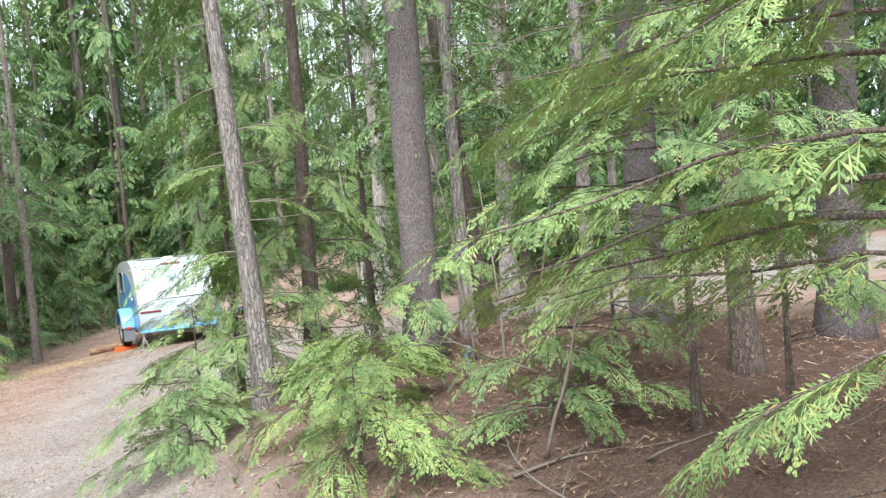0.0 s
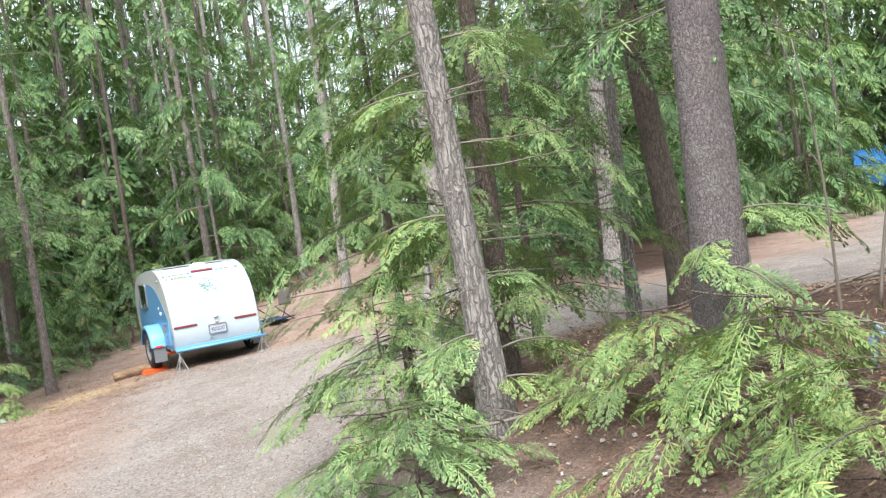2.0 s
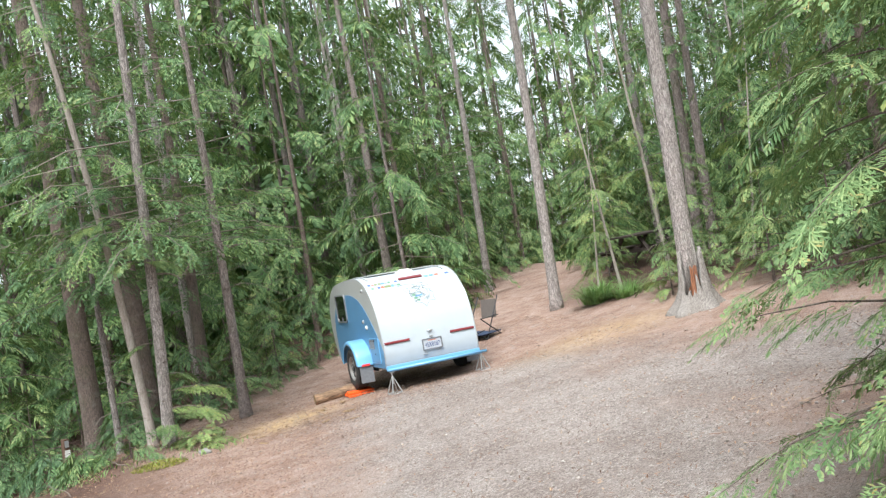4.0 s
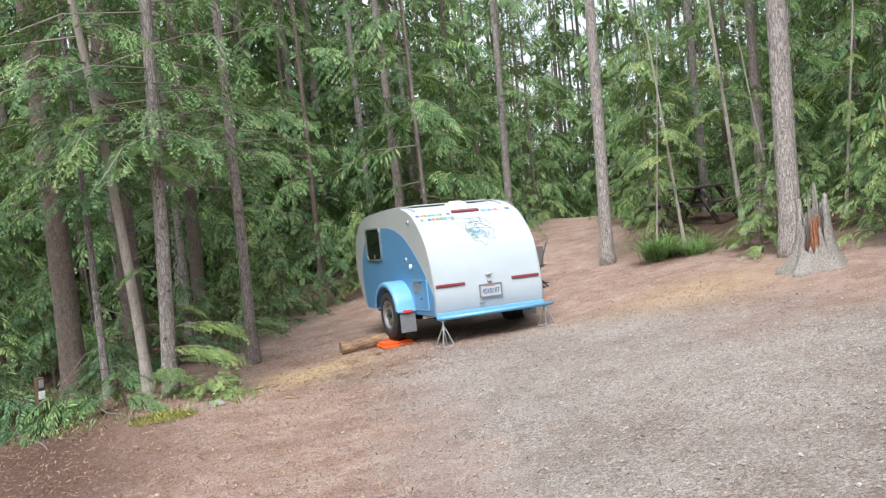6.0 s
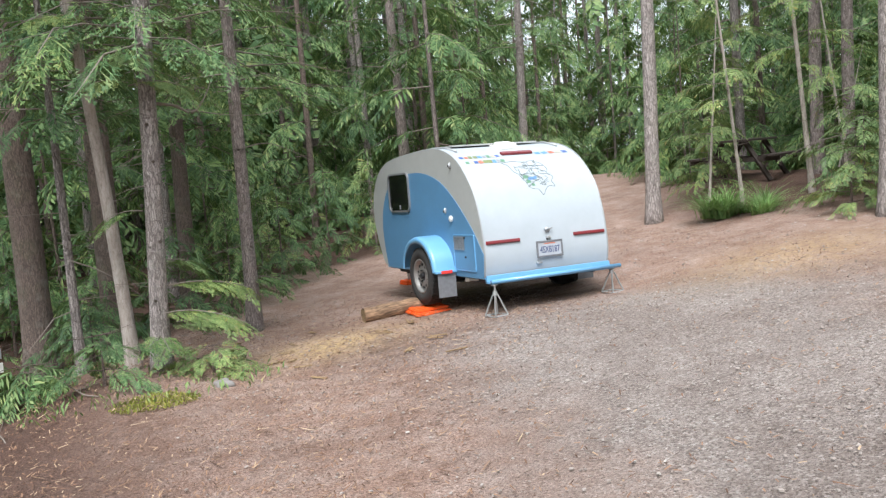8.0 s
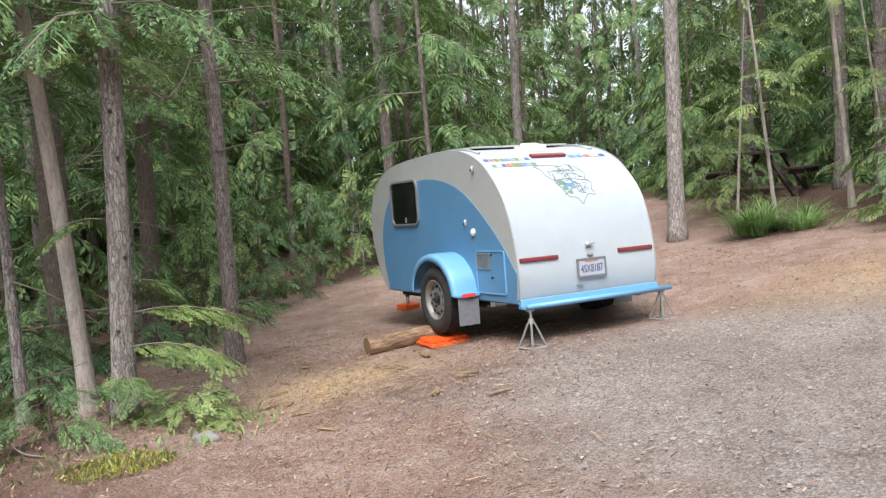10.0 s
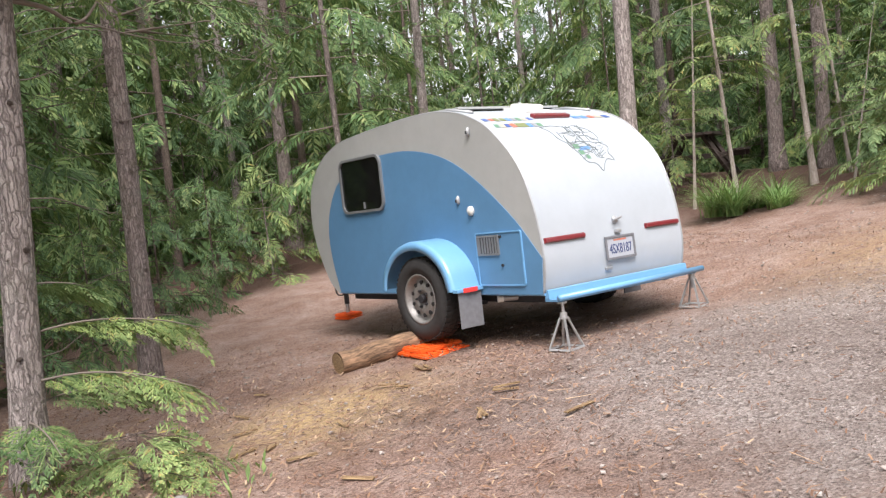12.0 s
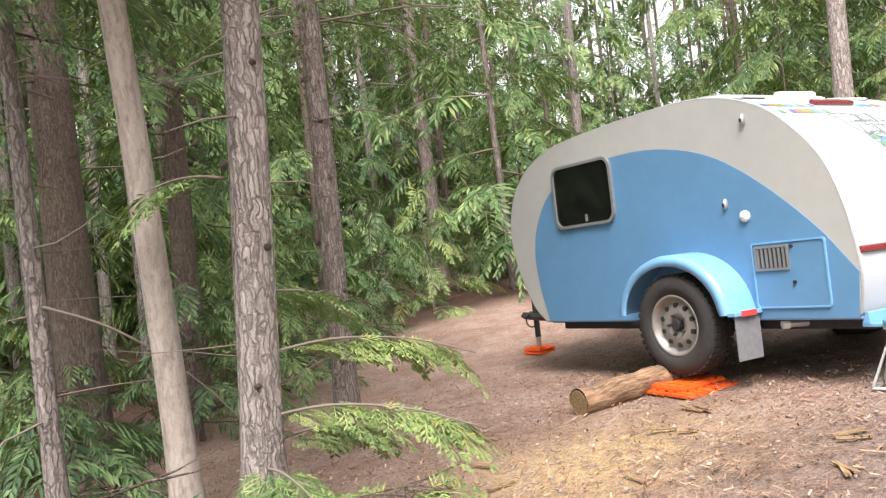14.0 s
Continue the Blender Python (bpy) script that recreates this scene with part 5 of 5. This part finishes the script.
for i, (dx, dy, lv) in enumerate(((-0.12, -0.2, 0), (0.11, -0.2, 0), (-0.12, 0.03, 0), (0.11, 0.03, 0), (-0.11, 0.26, 0), (-0.1, -0.1, 1), (0.1, -0.08, 1), (-0.09, 0.14, 1), (0.11, 0.14, 1))):
    levelling_block(1.67 + dx, 19.58 + dy, zb + lv * 0.0325, (i * 37) % 9 - 4)
zf = gz(2.53, 22.3)
for k, turn in enumerate((12, 9)):
    levelling_block(2.53, 22.3, zf + 0.0325 * k, turn)


def log():
    a, b = Vector((0, 0, 0)), Vector((0.85, -0.02, 0))
    lg = tagged(new("log"), "short peeled brown log chocking the wheel", "log")
    pts = [a.lerp(b, i / 14) + Vector((0, 0.008 * math.sin(i), 0.006 * math.cos(i * 1.3))) for i in range(15)]
    v, q = tube(pts, [0.088 - 0.008 * i / 14 + 0.003 * math.sin(i * 2.2) for i in range(15)], 28, False)
    for i, p in enumerate(v):
        c = pts[i // 28]
        v[i] = c + (p - c) * (1 + 0.05 * noise.noise((p.x * 3, p.y * 16, p.z * 16)))
    put("bark", fast_mesh("bark", [tuple(p) for p in v], q, M["log_bark"], True), lg)
    for x in (0, 0.85):
        bm = lathe(bmesh.new(), [(x - 0.002, 0.085 if x == 0 else 0.077), (x + 0.002, 0.085 if x == 0 else 0.077)], 28)
        part("sawn_end", bm, M["log_end"], lg, "split sawn end", False, pose(0, 0, 0))
    lg.matrix_basis = pose(0.96, 19.76, gz(0.96, 19.76) + 0.082, 0, -5, -4)


log()


def stump():
    rng = random.Random(4)
    st = tagged(new("tree_stump"), "weathered grey broken stump with rotten red heartwood", "stump")
    n, rows = 64, 14
    tops = []
    for k in range(n):
        a = 2 * math.pi * k / n
        spike = abs(noise.noise((math.cos(a) * 6, math.sin(a) * 6, 2.0))) * 0.9
        tops.append(0.4 + 0.3 * noise.noise((math.cos(a) * 1.3 + 7, math.sin(a) * 1.3, 0.4)) + spike + 0.22 * rng.random() ** 2 + 0.25 * max(0, math.cos(a - 0.1)))
        tops[-1] *= 1 - 0.7 * math.exp(-((a - 3.8) / 0.8) ** 2)
    verts, quads = [], []
    for sgn, rad in ((1, 1.0), (-1, 0.72)):
        base = len(verts)
        for j in range(rows + 1):
            for k in range(n):
                a = 2 * math.pi * k / n
                z = -0.1 + (tops[k] + 0.1) * j / rows
                r = (0.25 + 0.16 * math.exp(-max(0, z) * 5.0) * (1 + 0.5 * math.cos(5 * a + 1))) * rad * (1 + 0.08 * noise.noise((a * 5, z * 1.5, 2)))
                r *= 1 - 0.3 * (j / rows) + 0.025 * math.cos(k * 2.4)
                verts.append((r * math.cos(a) * 1.25, r * math.sin(a), z))
        for j in range(rows):
            for k in range(n):
                m = (k + 1) % n
                f = (base + j * n + k, base + j * n + m, base + (j + 1) * n + m, base + (j + 1) * n + k)
                quads.append(f if sgn > 0 else f[::-1])
    one = (rows + 1) * n
    for k in range(n):
        m = (k + 1) % n
        quads.append((one - n + k, one - n + m, 2 * one - n + m, 2 * one - n + k))
    put("shell", fast_mesh("shell", verts, quads, M["stump_wood"], True), st)
    bm = bmesh.new()
    for k in range(26):
        a = rng.uniform(0, 6.28)
        r = rng.uniform(0.02, 0.2)
        c = Vector((r * math.cos(a) * 1.2, r * math.sin(a), 0))
        h = rng.uniform(0.35, 0.68)
        rod(bm, c, c * 0.92 + Vector((0, 0, h)), rng.uniform(0.025, 0.05), 0.012, 5)
    part("rotten_core", bm, M["stump_rot"], st, "crumbling red-brown heartwood")
    st.matrix_basis = pose(6.2, 16.36, gz(6.2, 16.36)) @ Matrix.Diagonal((0.88, 0.86, 0.95, 1))


stump()


def grass_tuft(x, y, n, rx, ry, h, turn):
    rng = random.Random(int(x * 100))
    v, q = [], []
    clumps = [(rng.uniform(-1, 1), rng.uniform(-1, 1), rng.uniform(0.6, 1.15)) for _ in range(13)]
    for _ in range(n):
        ca, cb, tall = rng.choice(clumps)
        a, d = rng.random() * 6.28, abs(rng.gauss(0, 0.5))
        px, py = (ca + 0.22 * d * math.cos(a)) * rx, (cb + 0.3 * d * math.sin(a)) * ry
        hh, lean, w = h * rng.uniform(0.5, 1.3) * tall, rng.uniform(0.4, 1.5), rng.uniform(0.004, 0.007)
        az = a + rng.uniform(-1.2, 1.2)
        s = (-math.sin(az) * w, math.cos(az) * w)
        b = len(v)
        for t, k in ((0, 1), (0.35, 0.95), (0.7, 0.7), (1.0, 0.08)):
            ox, up = hh * lean * t * t, hh * (t - 0.42 * lean * t * t)
            v += [(px + math.cos(az) * ox - s[0] * k, py + math.sin(az) * ox - s[1] * k, up), (px + math.cos(az) * ox + s[0] * k, py + math.sin(az) * ox + s[1] * k, up)]
        for i in range(3):
            q.append((b + 2 * i, b + 2 * i + 1, b + 2 * i + 3, b + 2 * i + 2))
    ob = put("grass_tuft", fast_mesh("grass_tuft", v, q, M["grass_leaf"]), None, pose(x, y, gz(x, y) - 0.02, 0, 0, turn))
    tagged(ob, "thick tuft of long green grass beside the trail", "grass", "grass tufts", "stuff")


grass_tuft(6.9, 20.1, 1300, 0.52, 0.26, 0.55, -25)


def picnic_table(x, y, turn):
    t = tagged(new("picnic_table"), "dark brown wooden picnic table under the trees", "picnic table")
    t.matrix_basis = pose(x, y, gz(x, y), 0, 0, turn)
    for k in range(5):
        part("top_plank", box(bmesh.new(), (-0.9, -0.375 + k * 0.152, 0.71), (0.9, -0.375 + k * 0.152 + 0.142, 0.75), 0.004), M["table_wood"], t)
    for s in (-1, 1):
        for k in range(2):
            y0 = s * 0.68 - 0.13 + k * 0.135
            part("bench_plank", box(bmesh.new(), (-0.9, y0, 0.42), (0.9, y0 + 0.125, 0.455), 0.004), M["table_wood"], t)
    for ex in (-0.62, 0.62):
        for s in (-1, 1):
            part("leg", rod(bmesh.new(), (ex, s * 0.62, 0), (ex, s * 0.2, 0.71), 0.05, seg=4), M["table_wood"], t)
        part("brace", box(bmesh.new(), (ex - 0.03, -0.8, 0.34), (ex + 0.03, 0.8, 0.42), 0.003), M["table_wood"], t)


picnic_table(9.6, 22.85, 31)


def camp_chair(x, y, turn):
    """A low folding chair: a sagging dark blue seat, a brown back and crossed poles."""
    c = tagged(new("camp_chair"), "low folding camp chair with dark blue canvas seat and brown back", "camp chair")
    c.matrix_basis = pose(x, y, gz(x, y), 0, 0, turn)
    v, q, n = [], [], 11
    for i in range(n):
        for j in range(n):
            px, py = (i / (n - 1) - 0.5) * 0.56, (j / (n - 1) - 0.5) * 0.52
            v.append((px, py, 0.12 - 0.05 * (1 - (px / 0.28) ** 2) * (1 - (py / 0.3) ** 2) + 0.008 * noise.noise((px * 9, py * 9, 1))))
    for i in range(n - 1):
        for j in range(n - 1):
            a = i * n + j
            q.append((a, a + n, a + n + 1, a + 1))
    seat = put("seat", fast_mesh("seat", v, q, M["canvas_blue"], True), c)
    seat.modifiers.new("thick", "SOLIDIFY").thickness = 0.02
    tagged(seat, "sagging dark blue canvas seat")
    part("backrest", box(bmesh.new(), (-0.18, -0.008, 0), (0.18, 0.008, 0.36), 0.006), M["canvas"], c, "grey-brown canvas back", False, pose(0, 0.3, 0.36, -10))
    for s in (-1, 1):
        part("back_pole", rod(bmesh.new(), (s * 0.27, -0.2, 0.0), (s * 0.24, 0.37, 0.78), 0.011, seg=8), M["dark_steel"], c)
        part("seat_pole", rod(bmesh.new(), (s * 0.28, 0.3, 0.0), (s * 0.28, -0.32, 0.42), 0.011, seg=8), M["dark_steel"], c)
        part("cross_bar", rod(bmesh.new(), (s * 0.27, -0.22, 0.02), (-s * 0.27, -0.24, 0.19), 0.009, seg=6), M["dark_steel"], c)
        part("armrest", box(bmesh.new(), (s * 0.29 - 0.025, -0.3, 0.41), (s * 0.29 + 0.025, 0.2, 0.425), 0.005), M["black"], c)


camp_chair(4.6, 21.15, -60)


def standpipe(x, y):
    """A short blue-grey pipe with a tap among the sticks of the mound."""
    s = tagged(new("standpipe"), "small blue-grey metal standpipe among dead sticks", "standpipe")
    s.matrix_basis = pose(x, y, gz(x, y), 4, -3, 20) @ Matrix.Diagonal((0.65, 0.65, 0.65, 1))
    part("pipe", rod(bmesh.new(), (0, 0, -0.05), (0, 0, 0.2), 0.028, 0.026, 14), M["pipe_paint"], s, "", True)
    part("collar", rod(bmesh.new(), (0, 0, 0.17), (0, 0, 0.215), 0.04, 0.036, 14), M["pipe_paint"], s)
    pts = spline([(0, 0, 0.2), (0, -0.015, 0.27), (-0.03, -0.05, 0.3), (-0.05, -0.085, 0.25)], 4)
    v, q = tube(pts, [0.024] * len(pts), 10)
    put("spout", fast_mesh("spout", [tuple(p) for p in v], q, M["pipe_paint"], True), s)
    part("valve_wheel", lathe(bmesh.new(), [(-0.005, 0.03), (0.005, 0.03), (0.005, 0.042), (-0.005, 0.042)], 16, "z", True), M["dark_steel"], s, "", True, pose(0, 0, 0.31))


standpipe(2.66, 5.3)


def sign_post(x, y):
    s = tagged(new("site_marker"), "short brown wooden campsite marker post", "marker post")
    s.matrix_basis = pose(x, y, gz(x, y), 3, 2, 30)
    part("post", box(bmesh.new(), (-0.045, -0.045, -0.2), (0.045, 0.045, 0.62), 0.006), M["fleck"], s)
    part("number_plate", box(bmesh.new(), (-0.04, -0.052, 0.36), (0.04, -0.0455, 0.46), 0.002), M["pale_plastic"], s, "small pale number plate")
    part("clip", box(bmesh.new(), (-0.03, -0.053, 0.5), (0.03, -0.0455, 0.6), 0.003), M["alloy"], s)


sign_post(-2.86, 19.74)


def parked_car(x, y, turn):
    """A blue car far down the loop, mostly hidden by the trees."""
    c = tagged(new("parked_car"), "blue car parked along the gravel loop", "car")
    c.matrix_basis = pose(x, y, gz(x, y), 0, 0, turn)
    side = [(-2.1, 0.35), (-2.15, 0.7), (-1.95, 0.92), (-1.0, 1.0), (-0.45, 1.45), (0.2, 1.52), (1.3, 1.5), (1.85, 1.02), (2.1, 0.95), (2.15, 0.5), (2.05, 0.33)]
    bm = bmesh.new()
    side_shape(bm, side, -0.86, 1.72)
    bmesh.ops.bevel(bm, geom=list(bm.edges), offset=0.05, segments=2, affect="EDGES")
    body = part("body", bm, M["car_blue"], c, "glossy blue body", True)
    for s in (-0.868, 0.862):
        for glass in ([(-0.85, 1.02), (-0.42, 1.38), (0.1, 1.43), (0.1, 1.0)], [(0.18, 1.0), (0.18, 1.43), (1.15, 1.42), (1.5, 1.03)]):
            part("side_glass", side_shape(bmesh.new(), glass, s, 0.006), M["glass"], body)
        for yy in (-1.35, 1.3):
            w = put("wheel", None, c, pose(s * 0.95, yy, 0.32))
            part("tyre", lathe(bmesh.new(), [(-0.1, 0.2), (-0.1, 0.31), (-0.07, 0.325), (0.07, 0.325), (0.1, 0.31), (0.1, 0.2)], 28, close=True), M["rubber"], w)
            part("rim", lathe(bmesh.new(), [(-0.08, 0.2), (0.08, 0.2)], 20), M["rim"], w)
    return c


parked_car(23.1, 19.2, -52)


def moss_patch(x, y, n, r, h, name, label, key, wide=0.01):
    rng = random.Random(int(abs(x) * 77))
    v, q = [], []
    for _ in range(n):
        a, d = rng.random() * 6.28, r * math.sqrt(rng.random())
        px, py = x + d * math.cos(a), y + 0.6 * d * math.sin(a)
        z, hh, w, az = gz(px, py), h * rng.uniform(0.4, 1.2), wide * rng.uniform(0.6, 1.4), rng.random() * 6.28
        ox, oy = math.cos(az), math.sin(az)
        b = len(v)
        v += [(px, py, z), (px + ox * hh * 0.3 - oy * w, py + oy * hh * 0.3 + ox * w, z + hh * 0.6), (px + ox * hh * 0.7, py + oy * hh * 0.7, z + hh), (px + ox * hh * 0.3 + oy * w, py + oy * hh * 0.3 - ox * w, z + hh * 0.6)]
        q.append((b, b + 1, b + 2, b + 3))
    tagged(put(name, fast_mesh(name, v, q, M[key])), label, "plants", kind="stuff")


moss_patch(-1.55, 17.6, 1500, 0.36, 0.035, "moss_patch", "yellow-green moss at the pad's edge", "moss_leaf", 0.004)
moss_patch(-1.5, 18.3, 260, 1.2, 0.08, "ground_plants", "low green seedlings at the forest's edge", "bright_leaf")
moss_patch(2.2, 5.0, 300, 2.0, 0.07, "ground_plants", "low green seedlings on the mound", "bright_leaf")


def rock(x, y, r, seed):
    bm = bmesh.new()
    bmesh.ops.create_icosphere(bm, subdivisions=3, radius=r)
    for v in bm.verts:
        v.co *= 1 + 0.35 * noise.noise(v.co / r * 1.1 + Vector((seed, 0, 0)))
        v.co.z *= 0.6
    ob = part("rock", bm, M["rock"], None, "half-buried grey rock at the pad's edge", True, pose(x, y, gz(x, y) + r * 0.15))
    tagged(ob, category="rock")


rock(-0.95, 17.9, 0.085, 3)


def dead_stick(seed, x, y, ln, turn, lift, name="fallen_branch", r0=0.012, label="grey dead branch lying on the forest floor"):
    rng = random.Random(seed)
    st = tagged(new(name), label, "branch", "dead branches")
    st.matrix_basis = pose(x, y, gz(x, y) + 0.015, 0, 0, turn)
    pts = [(ln * t, 0.08 * ln * math.sin(t * 4 + seed), lift * t + 0.02 * rng.uniform(-1, 1)) for t in (0, 0.2, 0.4, 0.6, 0.8, 1.0)]
    fine = spline(pts, 3)
    v, q = tube(fine, [r0 * (1 - 0.75 * i / len(fine)) for i in range(len(fine))], 6)
    put("stem", fast_mesh("stem", [tuple(c) for c in v], q, M["twig"], True), st)
    for k in range(4):
        a = fine[int(len(fine) * (0.25 + 0.16 * k))]
        s = 1 if k % 2 else -1
        b = a + Vector((ln * 0.16, s * ln * rng.uniform(0.08, 0.2), rng.uniform(0.0, 0.12)))
        v, q = tube([a, a.lerp(b, 0.5) + Vector((0, 0, 0.01)), b], [r0 * 0.45, r0 * 0.3, r0 * 0.12], 5)
        put("side_twig", fast_mesh("side_twig", [tuple(c) for c in v], q, M["twig"], True), st)


rs = random.Random(21)
for i in range(22):
    dead_stick(i, rs.uniform(1.3, 5.2), rs.uniform(2.6, 8.6), rs.uniform(0.5, 1.4), rs.uniform(0, 360), rs.uniform(0.0, 0.3), r0=rs.uniform(0.006, 0.014))
for i, (x, y, ln) in enumerate(((2.2, 3.6, 0.9), (2.55, 4.6, 1.3), (3.1, 4.9, 1.1), (2.9, 5.6, 1.5), (1.9, 6.4, 0.8), (3.6, 5.9, 1.6))):
    dead_stick(40 + i, x, y, 0.3, i * 67, ln, "dead_sapling", 0.011, "thin grey dead sapling standing on the mound")
for i in range(8):
    dead_stick(60 + i, rs.uniform(-3.4, -1.2), rs.uniform(17.6, 21.5), rs.uniform(0.4, 1.1), rs.uniform(0, 360), rs.uniform(0, 0.15), r0=rs.uniform(0.006, 0.012))


def wood_chip(seed, x, y, ln, turn):
    bm = bmesh.new()
    rng = random.Random(seed)
    box(bm, (-ln / 2, -0.012, 0), (ln / 2, 0.014, 0.009), 0.002)
    for v in bm.verts:
        v.co.y += 0.3 * v.co.x * rng.uniform(0.0, 0.25)
    tagged(part("wood_chip", bm, M["log_end"], None, "split pale wood chip on the gravel", False, pose(x, y, gz(x, y) + 0.012, rng.uniform(-4, 4), rng.uniform(-4, 4), turn)), category="wood chip", group="wood chips")


for i in range(16):
    wood_chip(i, 0.35 + rs.gauss(0, 0.55), 18.6 + rs.gauss(0, 0.6), rs.uniform(0.06, 0.22), rs.uniform(0, 180))
wood_chip(90, 0.75, 17.75, 0.2, 60)
wood_chip(91, 1.15, 18.0, 0.17, 150)


# ---- loose stones, needles, twigs: uncountable ----
def stones():
    rng = np.random.default_rng(2)
    n = 12000
    x, y = rng.uniform(-5, 8, n * 3), rng.uniform(5, 22, n * 3)
    keep = (bare(x, y) < 0.2 + rng.normal(0, 0.4, n * 3)) & (rng.random(n * 3) < 1.1 - 0.6 * step(0.8, 3.2, to_line(x, y, DRIVE)))
    x, y = x[keep][:n], y[keep][:n]
    n = len(x)
    size = 0.003 + 0.01 * rng.random(n) ** 3
    cube = np.array([(a, b, c) for a in (-1, 1) for b in (-1, 1) for c in (-1, 1)], float)
    v = cube[None] * rng.uniform(0.5, 1.0, (n, 8, 1)) * np.stack([rng.uniform(0.8, 1.4, n), rng.uniform(0.7, 1.2, n), rng.uniform(0.4, 0.7, n)], -1)[:, None, :] * size[:, None, None]
    t = rng.uniform(0, 6.28, n)
    c, s = np.cos(t)[:, None], np.sin(t)[:, None]
    vx, vy = v[:, :, 0] * c - v[:, :, 1] * s + x[:, None], v[:, :, 0] * s + v[:, :, 1] * c + y[:, None]
    vz = v[:, :, 2] + ground_z(x, y)[:, None] + 0.012
    face = np.array([(0, 1, 3, 2), (4, 6, 7, 5), (0, 4, 5, 1), (2, 3, 7, 6), (0, 2, 6, 4), (1, 5, 7, 3)])
    q = (np.arange(n)[:, None, None] * 8 + face[None]).reshape(-1, 4)
    tagged(put("loose_gravel", fast_mesh("loose_gravel", np.stack([vx, vy, vz], -1), q, M["stone"])), "scattered grey stones on the pad", "gravel", kind="stuff")


def needles():
    rng = np.random.default_rng(3)
    n = 60000
    x, y = rng.uniform(-4.5, 6, n * 2), rng.uniform(2.5, 22, n * 2)
    keep = rng.random(n * 2) < 0.2 + 0.8 * np.maximum(step(-2.6, 0.0, bare(x, y)), step(3.2, 1.6, to_line(x, y, [(-2.2, 16.0), (-0.6, 18.2), (0.6, 19.2)])))
    x, y = x[keep][:n], y[keep][:n]
    n = len(x)
    ln, w = rng.uniform(0.006, 0.024, n) * (1 + 2.5 * (rng.random(n) < 0.03)), rng.uniform(0.0015, 0.005, n)
    t = rng.uniform(0, 6.28, n)
    dx, dy = np.cos(t) * ln, np.sin(t) * ln
    sx, sy = -np.sin(t) * w, np.cos(t) * w
    z = ground_z(x, y) + 0.02 + rng.uniform(0, 0.03, n) * step(-0.5, 1, bare(x, y))
    tip = rng.uniform(-0.01, 0.02, n)
    v = np.stack([np.stack([x - dx - sx, y - dy - sy, z], -1), np.stack([x + dx - sx, y + dy - sy, z + tip], -1), np.stack([x + dx + sx, y + dy + sy, z + tip], -1), np.stack([x - dx + sx, y - dy + sy, z + 0.003], -1)], 1)
    q = np.arange(n * 4).reshape(-1, 4)
    tagged(put("needle_litter", fast_mesh("needle_litter", v, q, M["litter"])), "brown needles, chips and twigs on the forest floor", "litter", kind="stuff")


stones()
needles()
